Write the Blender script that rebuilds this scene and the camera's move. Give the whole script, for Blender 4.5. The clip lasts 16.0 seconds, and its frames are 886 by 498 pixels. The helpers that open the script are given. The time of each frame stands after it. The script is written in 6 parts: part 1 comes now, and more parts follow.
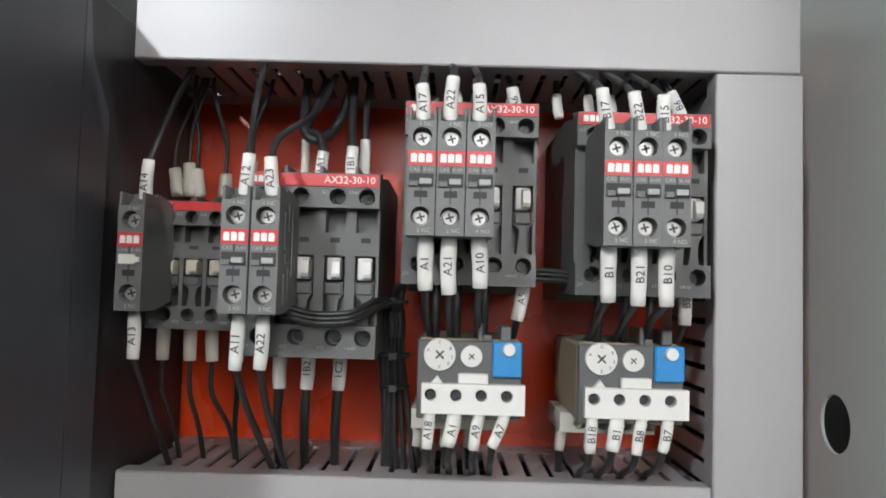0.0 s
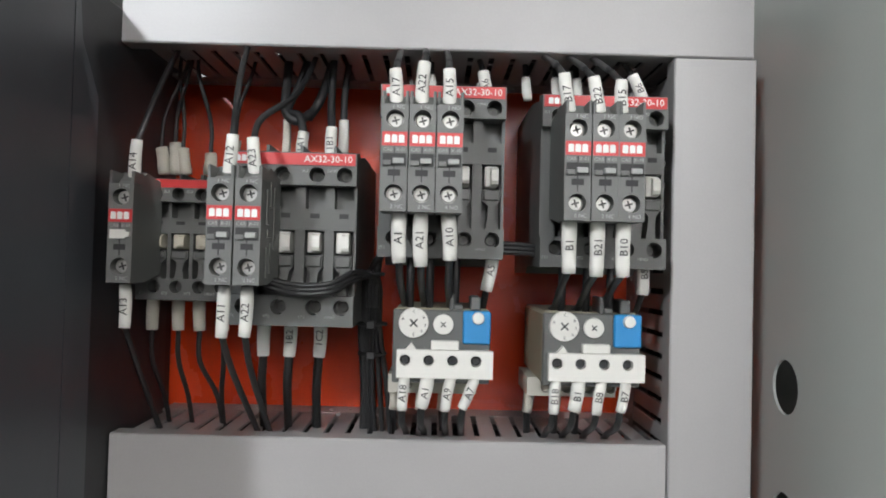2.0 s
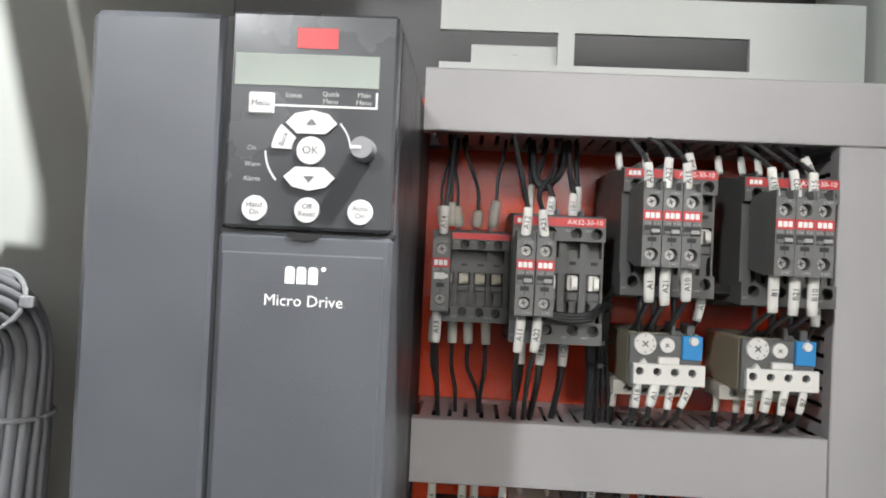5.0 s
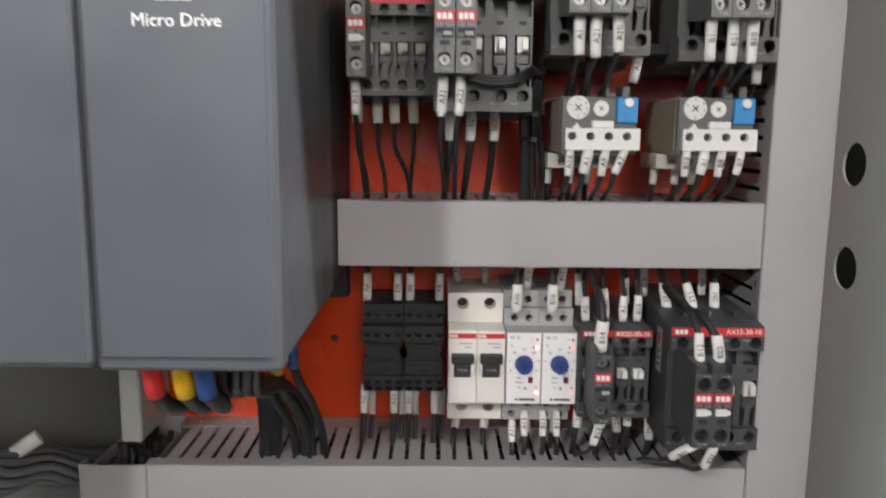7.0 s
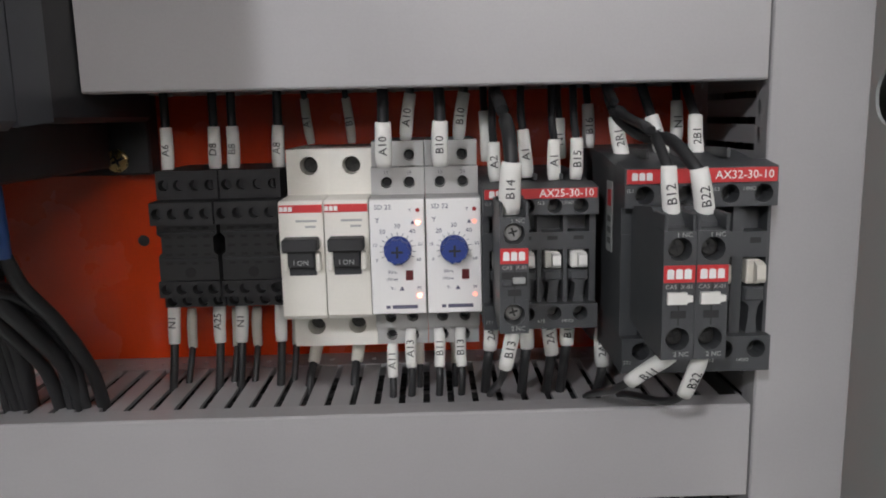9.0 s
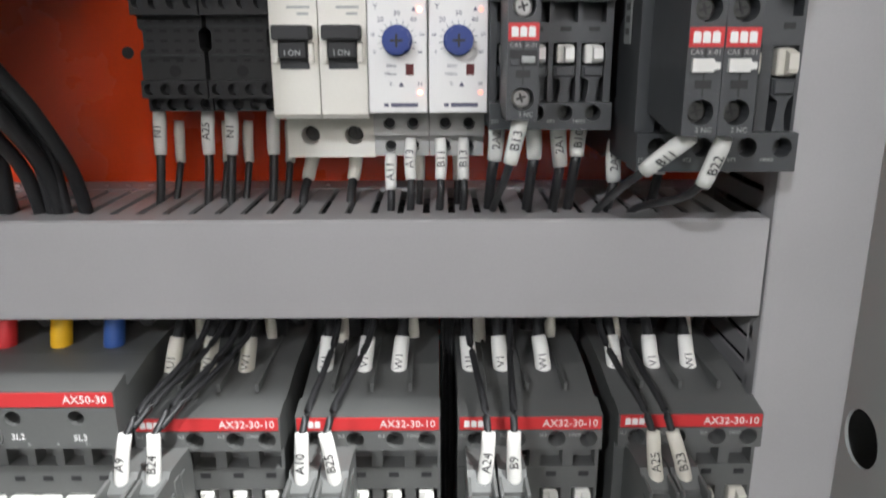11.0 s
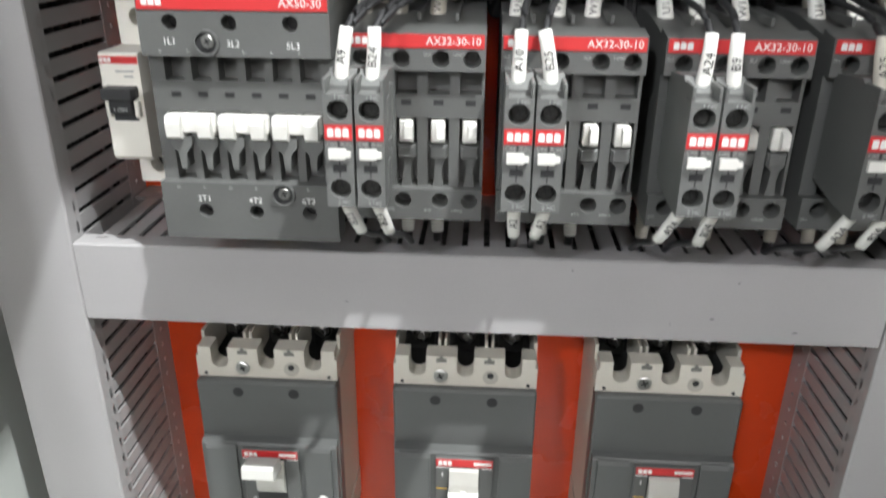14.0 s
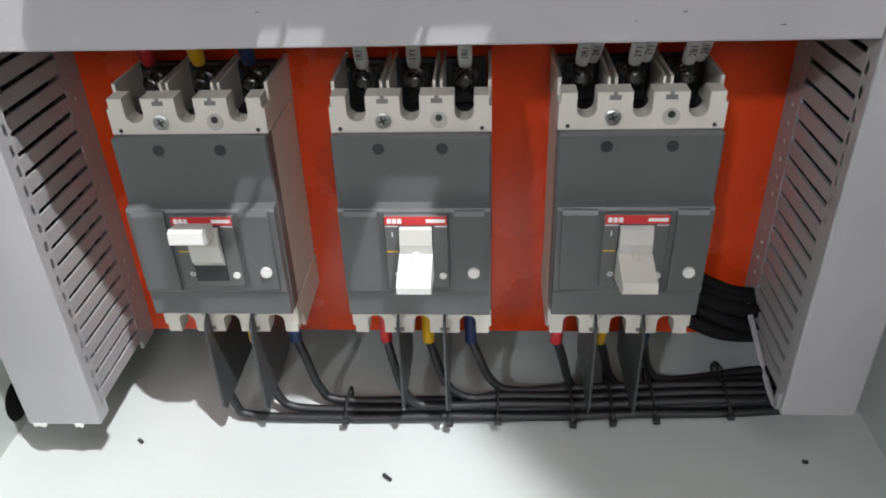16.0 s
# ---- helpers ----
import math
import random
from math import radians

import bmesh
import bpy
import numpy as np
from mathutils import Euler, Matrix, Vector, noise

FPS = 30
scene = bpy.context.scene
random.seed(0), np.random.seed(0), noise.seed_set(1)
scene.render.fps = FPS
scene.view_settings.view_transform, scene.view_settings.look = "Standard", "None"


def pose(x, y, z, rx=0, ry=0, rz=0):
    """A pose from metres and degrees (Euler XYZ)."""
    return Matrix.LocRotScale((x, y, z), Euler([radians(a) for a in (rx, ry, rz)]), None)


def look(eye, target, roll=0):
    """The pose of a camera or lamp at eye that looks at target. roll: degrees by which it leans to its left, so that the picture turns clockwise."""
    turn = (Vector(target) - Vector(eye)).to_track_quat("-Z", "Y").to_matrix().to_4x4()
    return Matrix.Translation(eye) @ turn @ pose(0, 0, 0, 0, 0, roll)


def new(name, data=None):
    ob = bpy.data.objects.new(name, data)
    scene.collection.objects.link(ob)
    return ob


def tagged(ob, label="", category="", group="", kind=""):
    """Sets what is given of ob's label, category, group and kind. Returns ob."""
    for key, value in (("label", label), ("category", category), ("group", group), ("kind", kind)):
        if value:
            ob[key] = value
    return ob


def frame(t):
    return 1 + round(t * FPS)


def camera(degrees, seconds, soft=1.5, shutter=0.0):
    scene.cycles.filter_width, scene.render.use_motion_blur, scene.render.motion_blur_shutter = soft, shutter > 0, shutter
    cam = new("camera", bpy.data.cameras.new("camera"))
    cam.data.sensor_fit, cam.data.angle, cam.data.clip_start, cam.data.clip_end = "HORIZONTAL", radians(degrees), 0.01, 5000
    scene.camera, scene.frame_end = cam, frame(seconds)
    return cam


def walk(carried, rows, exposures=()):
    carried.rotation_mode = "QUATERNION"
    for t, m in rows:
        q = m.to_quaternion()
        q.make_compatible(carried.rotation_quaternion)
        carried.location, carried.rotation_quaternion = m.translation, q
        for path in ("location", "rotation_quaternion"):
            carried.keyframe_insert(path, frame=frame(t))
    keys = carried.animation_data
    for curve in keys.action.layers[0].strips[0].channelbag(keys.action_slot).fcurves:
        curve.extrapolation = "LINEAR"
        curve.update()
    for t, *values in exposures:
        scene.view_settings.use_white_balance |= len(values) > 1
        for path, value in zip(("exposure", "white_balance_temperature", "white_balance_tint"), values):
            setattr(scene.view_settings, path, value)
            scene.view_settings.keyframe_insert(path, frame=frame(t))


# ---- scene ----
cam = camera(60.5, 16.0, soft=1.9, shutter=0.2)
EXPOSURE = [(0.0, 0.43, 6350, 10), (0.5, 0.08, 6300, 10), (1.0, 0.46, 6320, 9), (1.5, 0.2, 6360, 10), (2.0, 0.37, 6400, 9), (2.5, 0.34, 6450, 10), (3.0, 0.09, 6900, 12), (3.5, 0.34, 6550, 11), (4.0, 0.47, 6500, 11), (6.5, 0.11, 6700, 12), (7.5, 0.24, 6500, 13), (8.0, -0.06, 6420, 13), (10.5, 0.08, 6450, 14), (11.0, 0.28, 6350, 11), (11.5, 0.21, 6250, 9), (12.0, -0.17, 6450, 10), (12.5, -0.28, 6550, 11), (13.0, 0.03, 6550, 11), (13.5, 0.23, 6500, 11), (14.0, 0.41, 6400, 10), (14.5, 0.43, 6400, 11), (15.0, 0.59, 6350, 12), (15.5, 0.39, 6300, 13), (16.0, 0.3, 6250, 13)]
PATH = [
    (0, (-0.00099, -0.39586, 0.71948), (-0.00489, 0.00347, 0.74232), 1.57),
    (0.5, (0.00208, -0.38159, 0.72312), (-0.00714, 0.01789, 0.74133), 1.18),
    (1, (-0.00085, -0.40491, 0.72551), (-0.00688, -0.00499, 0.73100), 1.46),
    (1.5, (-0.00402, -0.41068, 0.71589), (0.00258, -0.01099, 0.73024), 1.24),
    (2, (0.00471, -0.41526, 0.71813), (0.00814, -0.01541, 0.72855), 1.43),
    (2.5, (0.00252, -0.41944, 0.71798), (0.00247, -0.01956, 0.72745), 1.82),
    (3, (-0.00467, -0.43060, 0.71216), (-0.01005, -0.03074, 0.72121), 2.18),
    (3.5, (-0.01145, -0.44640, 0.71517), (-0.02115, -0.04663, 0.72446), 1.35),
    (4, (-0.03560, -0.48059, 0.71901), (-0.04393, -0.08070, 0.72279), 2.54),
    (4.2, (-0.05214, -0.50054, 0.72547), (-0.07520, -0.10129, 0.73364), 2.52),
    (6.3, (-0.13476, -0.54422, 0.73967), (-0.13229, -0.14455, 0.72373), 2.61),
    (6.5, (-0.12086, -0.53981, 0.71749), (-0.12583, -0.14069, 0.69145), 1.38),
    (7, (-0.0782, -0.51185, 0.68153), (-0.07602, -0.1165, 0.62073), 0.52),
    (7.5, (-0.03036, -0.46172, 0.63038), (-0.02601, -0.06879, 0.55561), -0.87),
    (8, (-0.01877, -0.39765, 0.59678), (-0.0223, -0.00524, 0.5193), -1.48),
    (8.2, (-0.01523, -0.36906, 0.59539), (-0.01222, 0.02459, 0.52447), -1.82),
    (10.3, (-0.01402, -0.35201, 0.59085), (-0.01215, 0.04222, 0.5232), -0.24),
    (10.5, (-0.01665, -0.35518, 0.58677), (-0.01837, 0.0382, 0.51435), -0.30),
    (10.8, (-0.02039, -0.35208, 0.55712), (-0.01702, 0.03766, 0.46745), -0.27),
    (11, (-0.01276, -0.34689, 0.54728), (-0.01035, 0.03782, 0.43778), -0.14),
    (11.5, (-0.00997, -0.35269, 0.5116), (-0.01308, 0.02574, 0.38207), -0.43),
    (12, (-0.00714, -0.3574, 0.4868), (-0.00903, 0.01705, 0.34614), -0.11),
    (12.5, (-0.01689, -0.36509, 0.48699), (-0.02533, 0.00997, 0.34821), -0.23),
    (13, (-0.06013, -0.38236, 0.48821), (-0.08817, -0.00613, 0.35529), -0.14),
    (13.5, (-0.07383, -0.38658, 0.49151), (-0.09641, -0.00981, 0.3591), 0.81),
    (14, (-0.06992, -0.38176, 0.45347), (-0.09, -0.01627, 0.29218), 0.59),
    (14.5, (-0.06439, -0.37506, 0.4083), (-0.08758, -0.02552, 0.21522), -0.78),
    (15, (-0.05523, -0.36518, 0.37511), (-0.07475, -0.02473, 0.16604), -1.64),
    (15.5, (-0.05103, -0.36217, 0.37113), (-0.07626, -0.0231, 0.16043), -2.17),
    (16, (-0.04125, -0.3729, 0.36828), (-0.06447, -0.03416, 0.15682), -2.07),
]
walk(cam, [(t, look(eye, target, roll)) for t, eye, target, roll in PATH], EXPOSURE)

# ---- light ----
world = bpy.data.worlds.new("room_light")
scene.world = world
world.use_nodes = True
sky = world.node_tree.nodes.new("ShaderNodeTexSky")
sky.sky_type, sky.sun_disc = "NISHITA", False
sky.sun_elevation, sky.sun_rotation = radians(50), radians(140)
world.node_tree.links.new(sky.outputs["Color"], world.node_tree.nodes["Background"].inputs["Color"])
world.node_tree.nodes["Background"].inputs["Strength"].default_value = 0.1


def area_lamp(name, eye, target, size_x, size_y, watts, colour, spread=180.0):
    data = bpy.data.lights.new(name, "AREA")
    data.shape, data.size, data.size_y, data.energy, data.color = "RECTANGLE", size_x, size_y, watts, colour
    data.spread = radians(spread)
    ob = new(name, data)
    ob.matrix_world = look(eye, target)
    return ob


# added fill lamp in front, narrowed to leave the cabinet bottom dimmer
area_lamp("front_fill_light", (0.35, -2.3, 1.35), (-0.05, 0.0, 0.70), 1.0, 0.8, 1.6, (1.0, 0.972, 0.955), 44.0)
area_lamp("ceiling_light", (0.30, -1.12, 2.04), (0.0, 0.0, 0.5), 1.2, 0.25, 5.5, (1.0, 0.985, 0.96))


def spot_lamp(name, eye, target, watts, colour, size, degrees, blend):
    data = bpy.data.lights.new(name, "SPOT")
    data.energy, data.color, data.shadow_soft_size, data.spot_size, data.spot_blend = watts, colour, size, radians(degrees), blend
    ob = new(name, data)
    ob.matrix_world = look(eye, target)
    return ob


# cone aimed so that its rim stands in for an unseen blocker's shadow
spot_lamp("ceiling_spot_light", (0.46, -0.66, 1.90), (-0.825, -0.821, 0.378), 175.0, (0.98, 1.0, 0.99), 0.02, 67.4, 0.06)
spot_lamp("wall_spot_light", (-0.90, -2.2, 1.68), (0.05, 0.0, 0.86), 100.0, (0.95, 0.975, 1.0), 0.07, 42.0, 0.85)

# ---- materials ----
def material(name, colour, rough=0.45, metal=0.0, vary=0.10, fine=900.0, coarse=28.0, bump=0.04, random_tone=0.0, coat=0.0, spec=0.5, gloss_span=0.07):
    """A surface with grain and stains at two scales; random_tone sets pieces of one kind apart."""
    m = bpy.data.materials.new(name)
    m.use_nodes = True
    n, l = m.node_tree.nodes, m.node_tree.links
    p = n["Principled BSDF"]
    geo = n.new("ShaderNodeTexCoord")
    big, small = n.new("ShaderNodeTexNoise"), n.new("ShaderNodeTexNoise")
    big.inputs["Scale"].default_value, small.inputs["Scale"].default_value = coarse, fine
    big.inputs["Detail"].default_value, small.inputs["Detail"].default_value = 5, 2
    l.new(geo.outputs["Object"], big.inputs["Vector"])
    l.new(geo.outputs["Object"], small.inputs["Vector"])
    add = n.new("ShaderNodeMath")
    add.operation = "MULTIPLY_ADD"
    add.inputs[1].default_value = 0.35
    l.new(small.outputs["Fac"], add.inputs[0])
    l.new(big.outputs["Fac"], add.inputs[2])
    last = add.outputs[0]
    if random_tone:
        info = n.new("ShaderNodeObjectInfo")
        tone = n.new("ShaderNodeMath")
        tone.operation = "MULTIPLY_ADD"
        tone.inputs[1].default_value = random_tone
        l.new(info.outputs["Random"], tone.inputs[0])
        l.new(last, tone.inputs[2])
        last = tone.outputs[0]
    span = n.new("ShaderNodeMapRange")
    span.inputs["From Min"].default_value, span.inputs["From Max"].default_value = 0.35, 1.0 + random_tone
    span.inputs["To Min"].default_value, span.inputs["To Max"].default_value = 1.0 - vary, 1.0 + vary
    l.new(last, span.inputs["Value"])
    tint = n.new("ShaderNodeMix")
    tint.data_type, tint.blend_type = "RGBA", "MULTIPLY"
    tint.inputs["Factor"].default_value = 1.0
    tint.inputs["A"].default_value = (*colour, 1.0)
    l.new(span.outputs["Result"], tint.inputs["B"])
    l.new(tint.outputs["Result"], p.inputs["Base Color"])
    gloss = n.new("ShaderNodeMapRange")
    gloss.inputs["From Min"].default_value, gloss.inputs["From Max"].default_value = 0.3, 0.7
    gloss.inputs["To Min"].default_value, gloss.inputs["To Max"].default_value = max(0.03, rough - gloss_span), min(1.0, rough + gloss_span)
    l.new(big.outputs["Fac"], gloss.inputs["Value"])
    l.new(gloss.outputs["Result"], p.inputs["Roughness"])
    p.inputs["Metallic"].default_value = metal
    p.inputs["Coat Weight"].default_value = coat
    p.inputs["Specular IOR Level"].default_value = spec
    relief = n.new("ShaderNodeBump")
    relief.inputs["Strength"].default_value, relief.inputs["Distance"].default_value = bump, 0.0006
    l.new(small.outputs["Fac"], relief.inputs["Height"])
    l.new(relief.outputs["Normal"], p.inputs["Normal"])
    return m


def glow(name, colour, strength):
    m = bpy.data.materials.new(name)
    m.use_nodes = True
    p = m.node_tree.nodes["Principled BSDF"]
    p.inputs["Base Color"].default_value = (*colour, 1)
    p.inputs["Emission Color"].default_value = (*colour, 1)
    p.inputs["Emission Strength"].default_value = strength
    return m


DUCT = material("grey_duct_plastic", (0.375, 0.365, 0.365), 0.34, vary=0.07, coarse=14, gloss_span=0.025)
FINGER = material("grey_duct_finger", (0.345, 0.335, 0.334), 0.34, vary=0.08, random_tone=0.15)
PLATE = material("orange_powder_coat", (0.62, 0.052, 0.008), 0.26, vary=0.12, coarse=20, bump=0.10)
STEEL_WALL = material("pale_grey_cabinet_paint", (0.56, 0.585, 0.555), 0.42, vary=0.06, coarse=9, bump=0.08)
ROOM = material("room_plaster", (0.75, 0.75, 0.73), 0.8, coarse=3, fine=120)
ROOM_FLOOR = material("room_concrete_floor", (0.32, 0.32, 0.30), 0.7, coarse=3, fine=90)
BACK_GREY = material("dark_grey_back_and_hollow", (0.10, 0.10, 0.10), 0.5, vary=0.08)
DARK = material("dark_grey_plastic", (0.106, 0.108, 0.104), 0.46, vary=0.10, bump=0.08)
AUX = material("mid_grey_plastic", (0.136, 0.139, 0.134), 0.45, vary=0.10, bump=0.08)
# darker grey, used for the second row's contactors and contact blocks
ROW_TWO_GREY = material("second_row_grey_plastic", (0.058, 0.061, 0.064), 0.46, vary=0.10, bump=0.08)
DARKER = material("charcoal_plastic", (0.028, 0.029, 0.032), 0.5, vary=0.12, bump=0.08)
BLACK = material("black_plastic_and_recess", (0.021, 0.021, 0.022), 0.58, vary=0.15, bump=0.06)
RED = material("red_print", (0.56, 0.036, 0.038), 0.4, vary=0.05)
WHITE = material("white_plastic", (0.70, 0.69, 0.65), 0.42, vary=0.05)
PRINT = material("white_print", (0.80, 0.80, 0.78), 0.5, vary=0.03)
PALE_PRINT = material("pale_grey_print", (0.36, 0.37, 0.36), 0.5, vary=0.03)
INK = material("black_ink", (0.02, 0.02, 0.02), 0.5, vary=0.03)
SLEEVE = material("white_marker_sleeve", (0.76, 0.75, 0.71), 0.48, vary=0.06, random_tone=0.30, coarse=90)
DUSTY = material("dusty_marker_sleeve", (0.56, 0.53, 0.46), 0.55, vary=0.10, random_tone=0.30, coarse=90)
WIRE = material("black_wire_insulation", (0.018, 0.018, 0.019), 0.46, vary=0.2, bump=0.05)
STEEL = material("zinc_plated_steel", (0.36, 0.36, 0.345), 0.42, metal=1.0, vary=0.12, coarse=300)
# dark copy of the zinc steel: shade on sunken screws put into colour
DIM_STEEL = material("shaded_steel", (0.075, 0.075, 0.072), 0.40, metal=1.0, vary=0.2, coarse=300)
BOLT = material("dark_bolt_steel", (0.20, 0.20, 0.20), 0.26, metal=1.0, vary=0.15, coarse=200)
ZINC = material("bright_zinc_screw", (0.60, 0.60, 0.58), 0.34, metal=1.0, vary=0.12, coarse=300)
BRASS = material("yellow_zinc_screw", (0.62, 0.46, 0.20), 0.3, metal=1.0, vary=0.12, coarse=300)
CREAM = material("cream_breaker_plastic", (0.60, 0.57, 0.50), 0.48, vary=0.06, bump=0.06)
MCB_GREY = material("light_grey_breaker_plastic", (0.74, 0.715, 0.65), 0.42, vary=0.05)
COVER = material("slate_grey_cover", (0.098, 0.101, 0.098), 0.40, vary=0.08, bump=0.06)
DRIVE = material("anthracite_drive_plastic", (0.078, 0.083, 0.094), 0.38, vary=0.06, bump=0.10, fine=1400)
PAD = material("keypad_foil", (0.055, 0.058, 0.062), 0.24, vary=0.05, bump=0.02)
KEY = material("pale_key", (0.58, 0.58, 0.57), 0.4, vary=0.04)
SCREEN = material("lcd_glass", (0.30, 0.33, 0.30), 0.10, vary=0.05, bump=0.0)
BLUE = material("blue_reset_button", (0.02, 0.23, 0.52), 0.4, vary=0.05)
KNOB_BLUE = material("dark_blue_knob", (0.025, 0.05, 0.22), 0.4, vary=0.08)
TIMER_FACE = material("timer_label_white", (0.80, 0.79, 0.77), 0.38, vary=0.03)
TIMER_BODY = material("timer_body_grey", (0.40, 0.395, 0.38), 0.45, vary=0.05)
OLIVE = material("aged_beige_plastic", (0.30, 0.275, 0.20), 0.5, vary=0.08)
LUG_RED = material("red_lug_sleeve", (0.60, 0.03, 0.035), 0.42, vary=0.08)
LUG_YELLOW = material("yellow_lug_sleeve", (0.74, 0.42, 0.012), 0.42, vary=0.08)
LUG_BLUE = material("blue_lug_sleeve", (0.025, 0.075, 0.26), 0.42, vary=0.08)
LUG_NAVY = material("navy_lug_sleeve", (0.012, 0.028, 0.10), 0.45, vary=0.08)
SLIDER = material("milky_toggle_slider", (0.50, 0.49, 0.45), 0.35, vary=0.06, coarse=120)
# darker, duller copy of the wire black: gloom behind the duct put into colour
FLOOR_WIRE = material("shaded_black_cable", (0.006, 0.006, 0.0065), 0.75, vary=0.25, spec=0.15)
BARRIER = material("dark_grey_barrier_sheet", (0.05, 0.05, 0.052), 0.35, vary=0.1)
LED_ON = glow("lit_red_led", (1.0, 0.22, 0.12), 9.0)
LED_OFF = material("dark_red_led", (0.35, 0.03, 0.03), 0.3, vary=0.05)
DUSTY_TAB = material("yellowed_tab", (0.50, 0.47, 0.38), 0.5, vary=0.08)
PALE_SLOT = material("dim_slot", (0.004, 0.004, 0.004), 0.6, vary=0.03)
COVER_INK = material("dark_grey_ink", (0.10, 0.10, 0.105), 0.5, vary=0.03)
INK_SOFT = material("grey_blue_ink", (0.10, 0.10, 0.15), 0.5, vary=0.03)
DARK_RED = material("dark_red_switch", (0.10, 0.012, 0.012), 0.4, vary=0.05)
LED_DIM = glow("dim_red_led", (1.0, 0.30, 0.22), 1.6)
NOTCH = material("notch_shadow_grey", (0.16, 0.155, 0.14), 0.6, vary=0.05)
# darker cream, only for the breakers' open screw seats
SEAT_CREAM = material("screw_seat_cream", (0.42, 0.40, 0.35), 0.5, vary=0.08)
KNOB_GREY = material("knob_grey", (0.20, 0.20, 0.21), 0.4, vary=0.06)
TIE = material("grey_tie_plastic", (0.20, 0.205, 0.215), 0.4, vary=0.1)
LOOM = material("grey_black_cable", (0.185, 0.19, 0.205), 0.40, vary=0.2, random_tone=0.3)


# ---- shapes: x to the right, d out of the mounting plate towards the viewer (y = -d), z up ----
def box(bm, x0, x1, d0, d1, z0, z1, b=0.0):
    """A box, its edges chamfered by b."""
    if b <= 0:
        v = [bm.verts.new((x, -d, z)) for x in (x0, x1) for d in (d0, d1) for z in (z0, z1)]
        for f in ((0, 1, 3, 2), (4, 6, 7, 5), (0, 4, 5, 1), (2, 3, 7, 6), (0, 2, 6, 4), (1, 5, 7, 3)):
            bm.faces.new([v[i] for i in f])
        return
    v = []
    for x, sx in ((x0, b), (x1, -b)):
        for d, sd in ((d0, b), (d1, -b)):
            for z, sz in ((z0, b), (z1, -b)):
                v += [bm.verts.new(c) for c in ((x, -d - sd, z + sz), (x + sx, -d, z + sz), (x + sx, -d - sd, z))]
    bmesh.ops.convex_hull(bm, input=v)


def prism(bm, outline, d0, d1):
    """An outline in x and z, drawn from depth d0 out to d1."""
    back, front = ([bm.verts.new((x, -d, z)) for x, z in outline] for d in (d0, d1))
    n = len(outline)
    bm.faces.new(back)
    bm.faces.new(front)
    for i in range(n):
        bm.faces.new((back[i], back[(i + 1) % n], front[(i + 1) % n], front[i]))


def slab(bm, outline, x0, x1):
    """An outline in d and z, drawn from x0 to x1: a side profile."""
    a, c = ([bm.verts.new((x, -d, z)) for d, z in outline] for x in (x0, x1))
    n = len(outline)
    bm.faces.new(a)
    bm.faces.new(c)
    for i in range(n):
        bm.faces.new((a[i], a[(i + 1) % n], c[(i + 1) % n], c[i]))


def disc(bm, x, z, r, d0, d1, n=16, r1=None, turn=0.0):
    """A round stud from d0 out to d1, with radius r1 at its front."""
    r1 = r if r1 is None else r1
    ring = lambda q, d: [bm.verts.new((x + q * math.cos(turn + 2 * math.pi * i / n), -d, z + q * math.sin(turn + 2 * math.pi * i / n))) for i in range(n)]
    a, c = ring(r, d0), ring(r1, d1)
    bm.faces.new(a)
    bm.faces.new(c)
    for i in range(n):
        bm.faces.new((a[i], a[(i + 1) % n], c[(i + 1) % n], c[i]))


def holed(bm, x0, x1, z0, z1, d0, d1, holes, deep, n=14):
    """A plate with a row of round wells (x, z, r), sunk by deep from its front at d1; back at d0."""
    holes = sorted(holes)
    cuts = [x0] + [(a[0] + c[0]) / 2 for a, c in zip(holes, holes[1:])] + [x1]
    for (hx, hz, r), a, c in zip(holes, cuts, cuts[1:]):
        angles = sorted([2 * math.pi * i / n for i in range(n)] + [math.atan2(zz - hz, xx - hx) % (2 * math.pi) for xx in (a, c) for zz in (z0, z1)])
        rim, edge, floor_ring = [], [], []
        for t in angles:
            co, si = math.cos(t), math.sin(t)
            far = min(((c if co > 0 else a) - hx) / co if abs(co) > 1e-9 else 9, ((z1 if si > 0 else z0) - hz) / si if abs(si) > 1e-9 else 9)
            rim.append(bm.verts.new((hx + r * co, -d1, hz + r * si)))
            floor_ring.append(bm.verts.new((hx + r * co, -d1 + deep, hz + r * si)))
            edge.append(bm.verts.new((hx + far * co, -d1, hz + far * si)))
        k = len(angles)
        for i in range(k):
            j = (i + 1) % k
            bm.faces.new((rim[i], rim[j], edge[j], edge[i]))
            bm.faces.new((rim[i], floor_ring[i], floor_ring[j], rim[j]))
        bm.faces.new(floor_ring)
    v = [bm.verts.new((x, -d, z)) for x in (x0, x1) for d in (d0, d1) for z in (z0, z1)]
    for f in ((0, 1, 3, 2), (4, 6, 7, 5), (0, 2, 6, 4), (1, 5, 7, 3)):
        bm.faces.new([v[i] for i in f])
    bmesh.ops.remove_doubles(bm, verts=bm.verts, dist=1e-6)


def glide(points, steps=5):
    """Points along a smooth line through the given ones."""
    p = [Vector(q) for q in points]
    if len(p) < 3:
        return p
    p = [2 * p[0] - p[1]] + p + [2 * p[-1] - p[-2]]
    out = []
    for a, c, e, g in zip(p, p[1:], p[2:], p[3:]):
        for i in range(steps):
            t = i / steps
            out.append(0.5 * (2 * c + (e - a) * t + (2 * a - 5 * c + 4 * e - g) * t * t + (3 * c - a - 3 * e + g) * t ** 3))
    return out + [p[-2]]


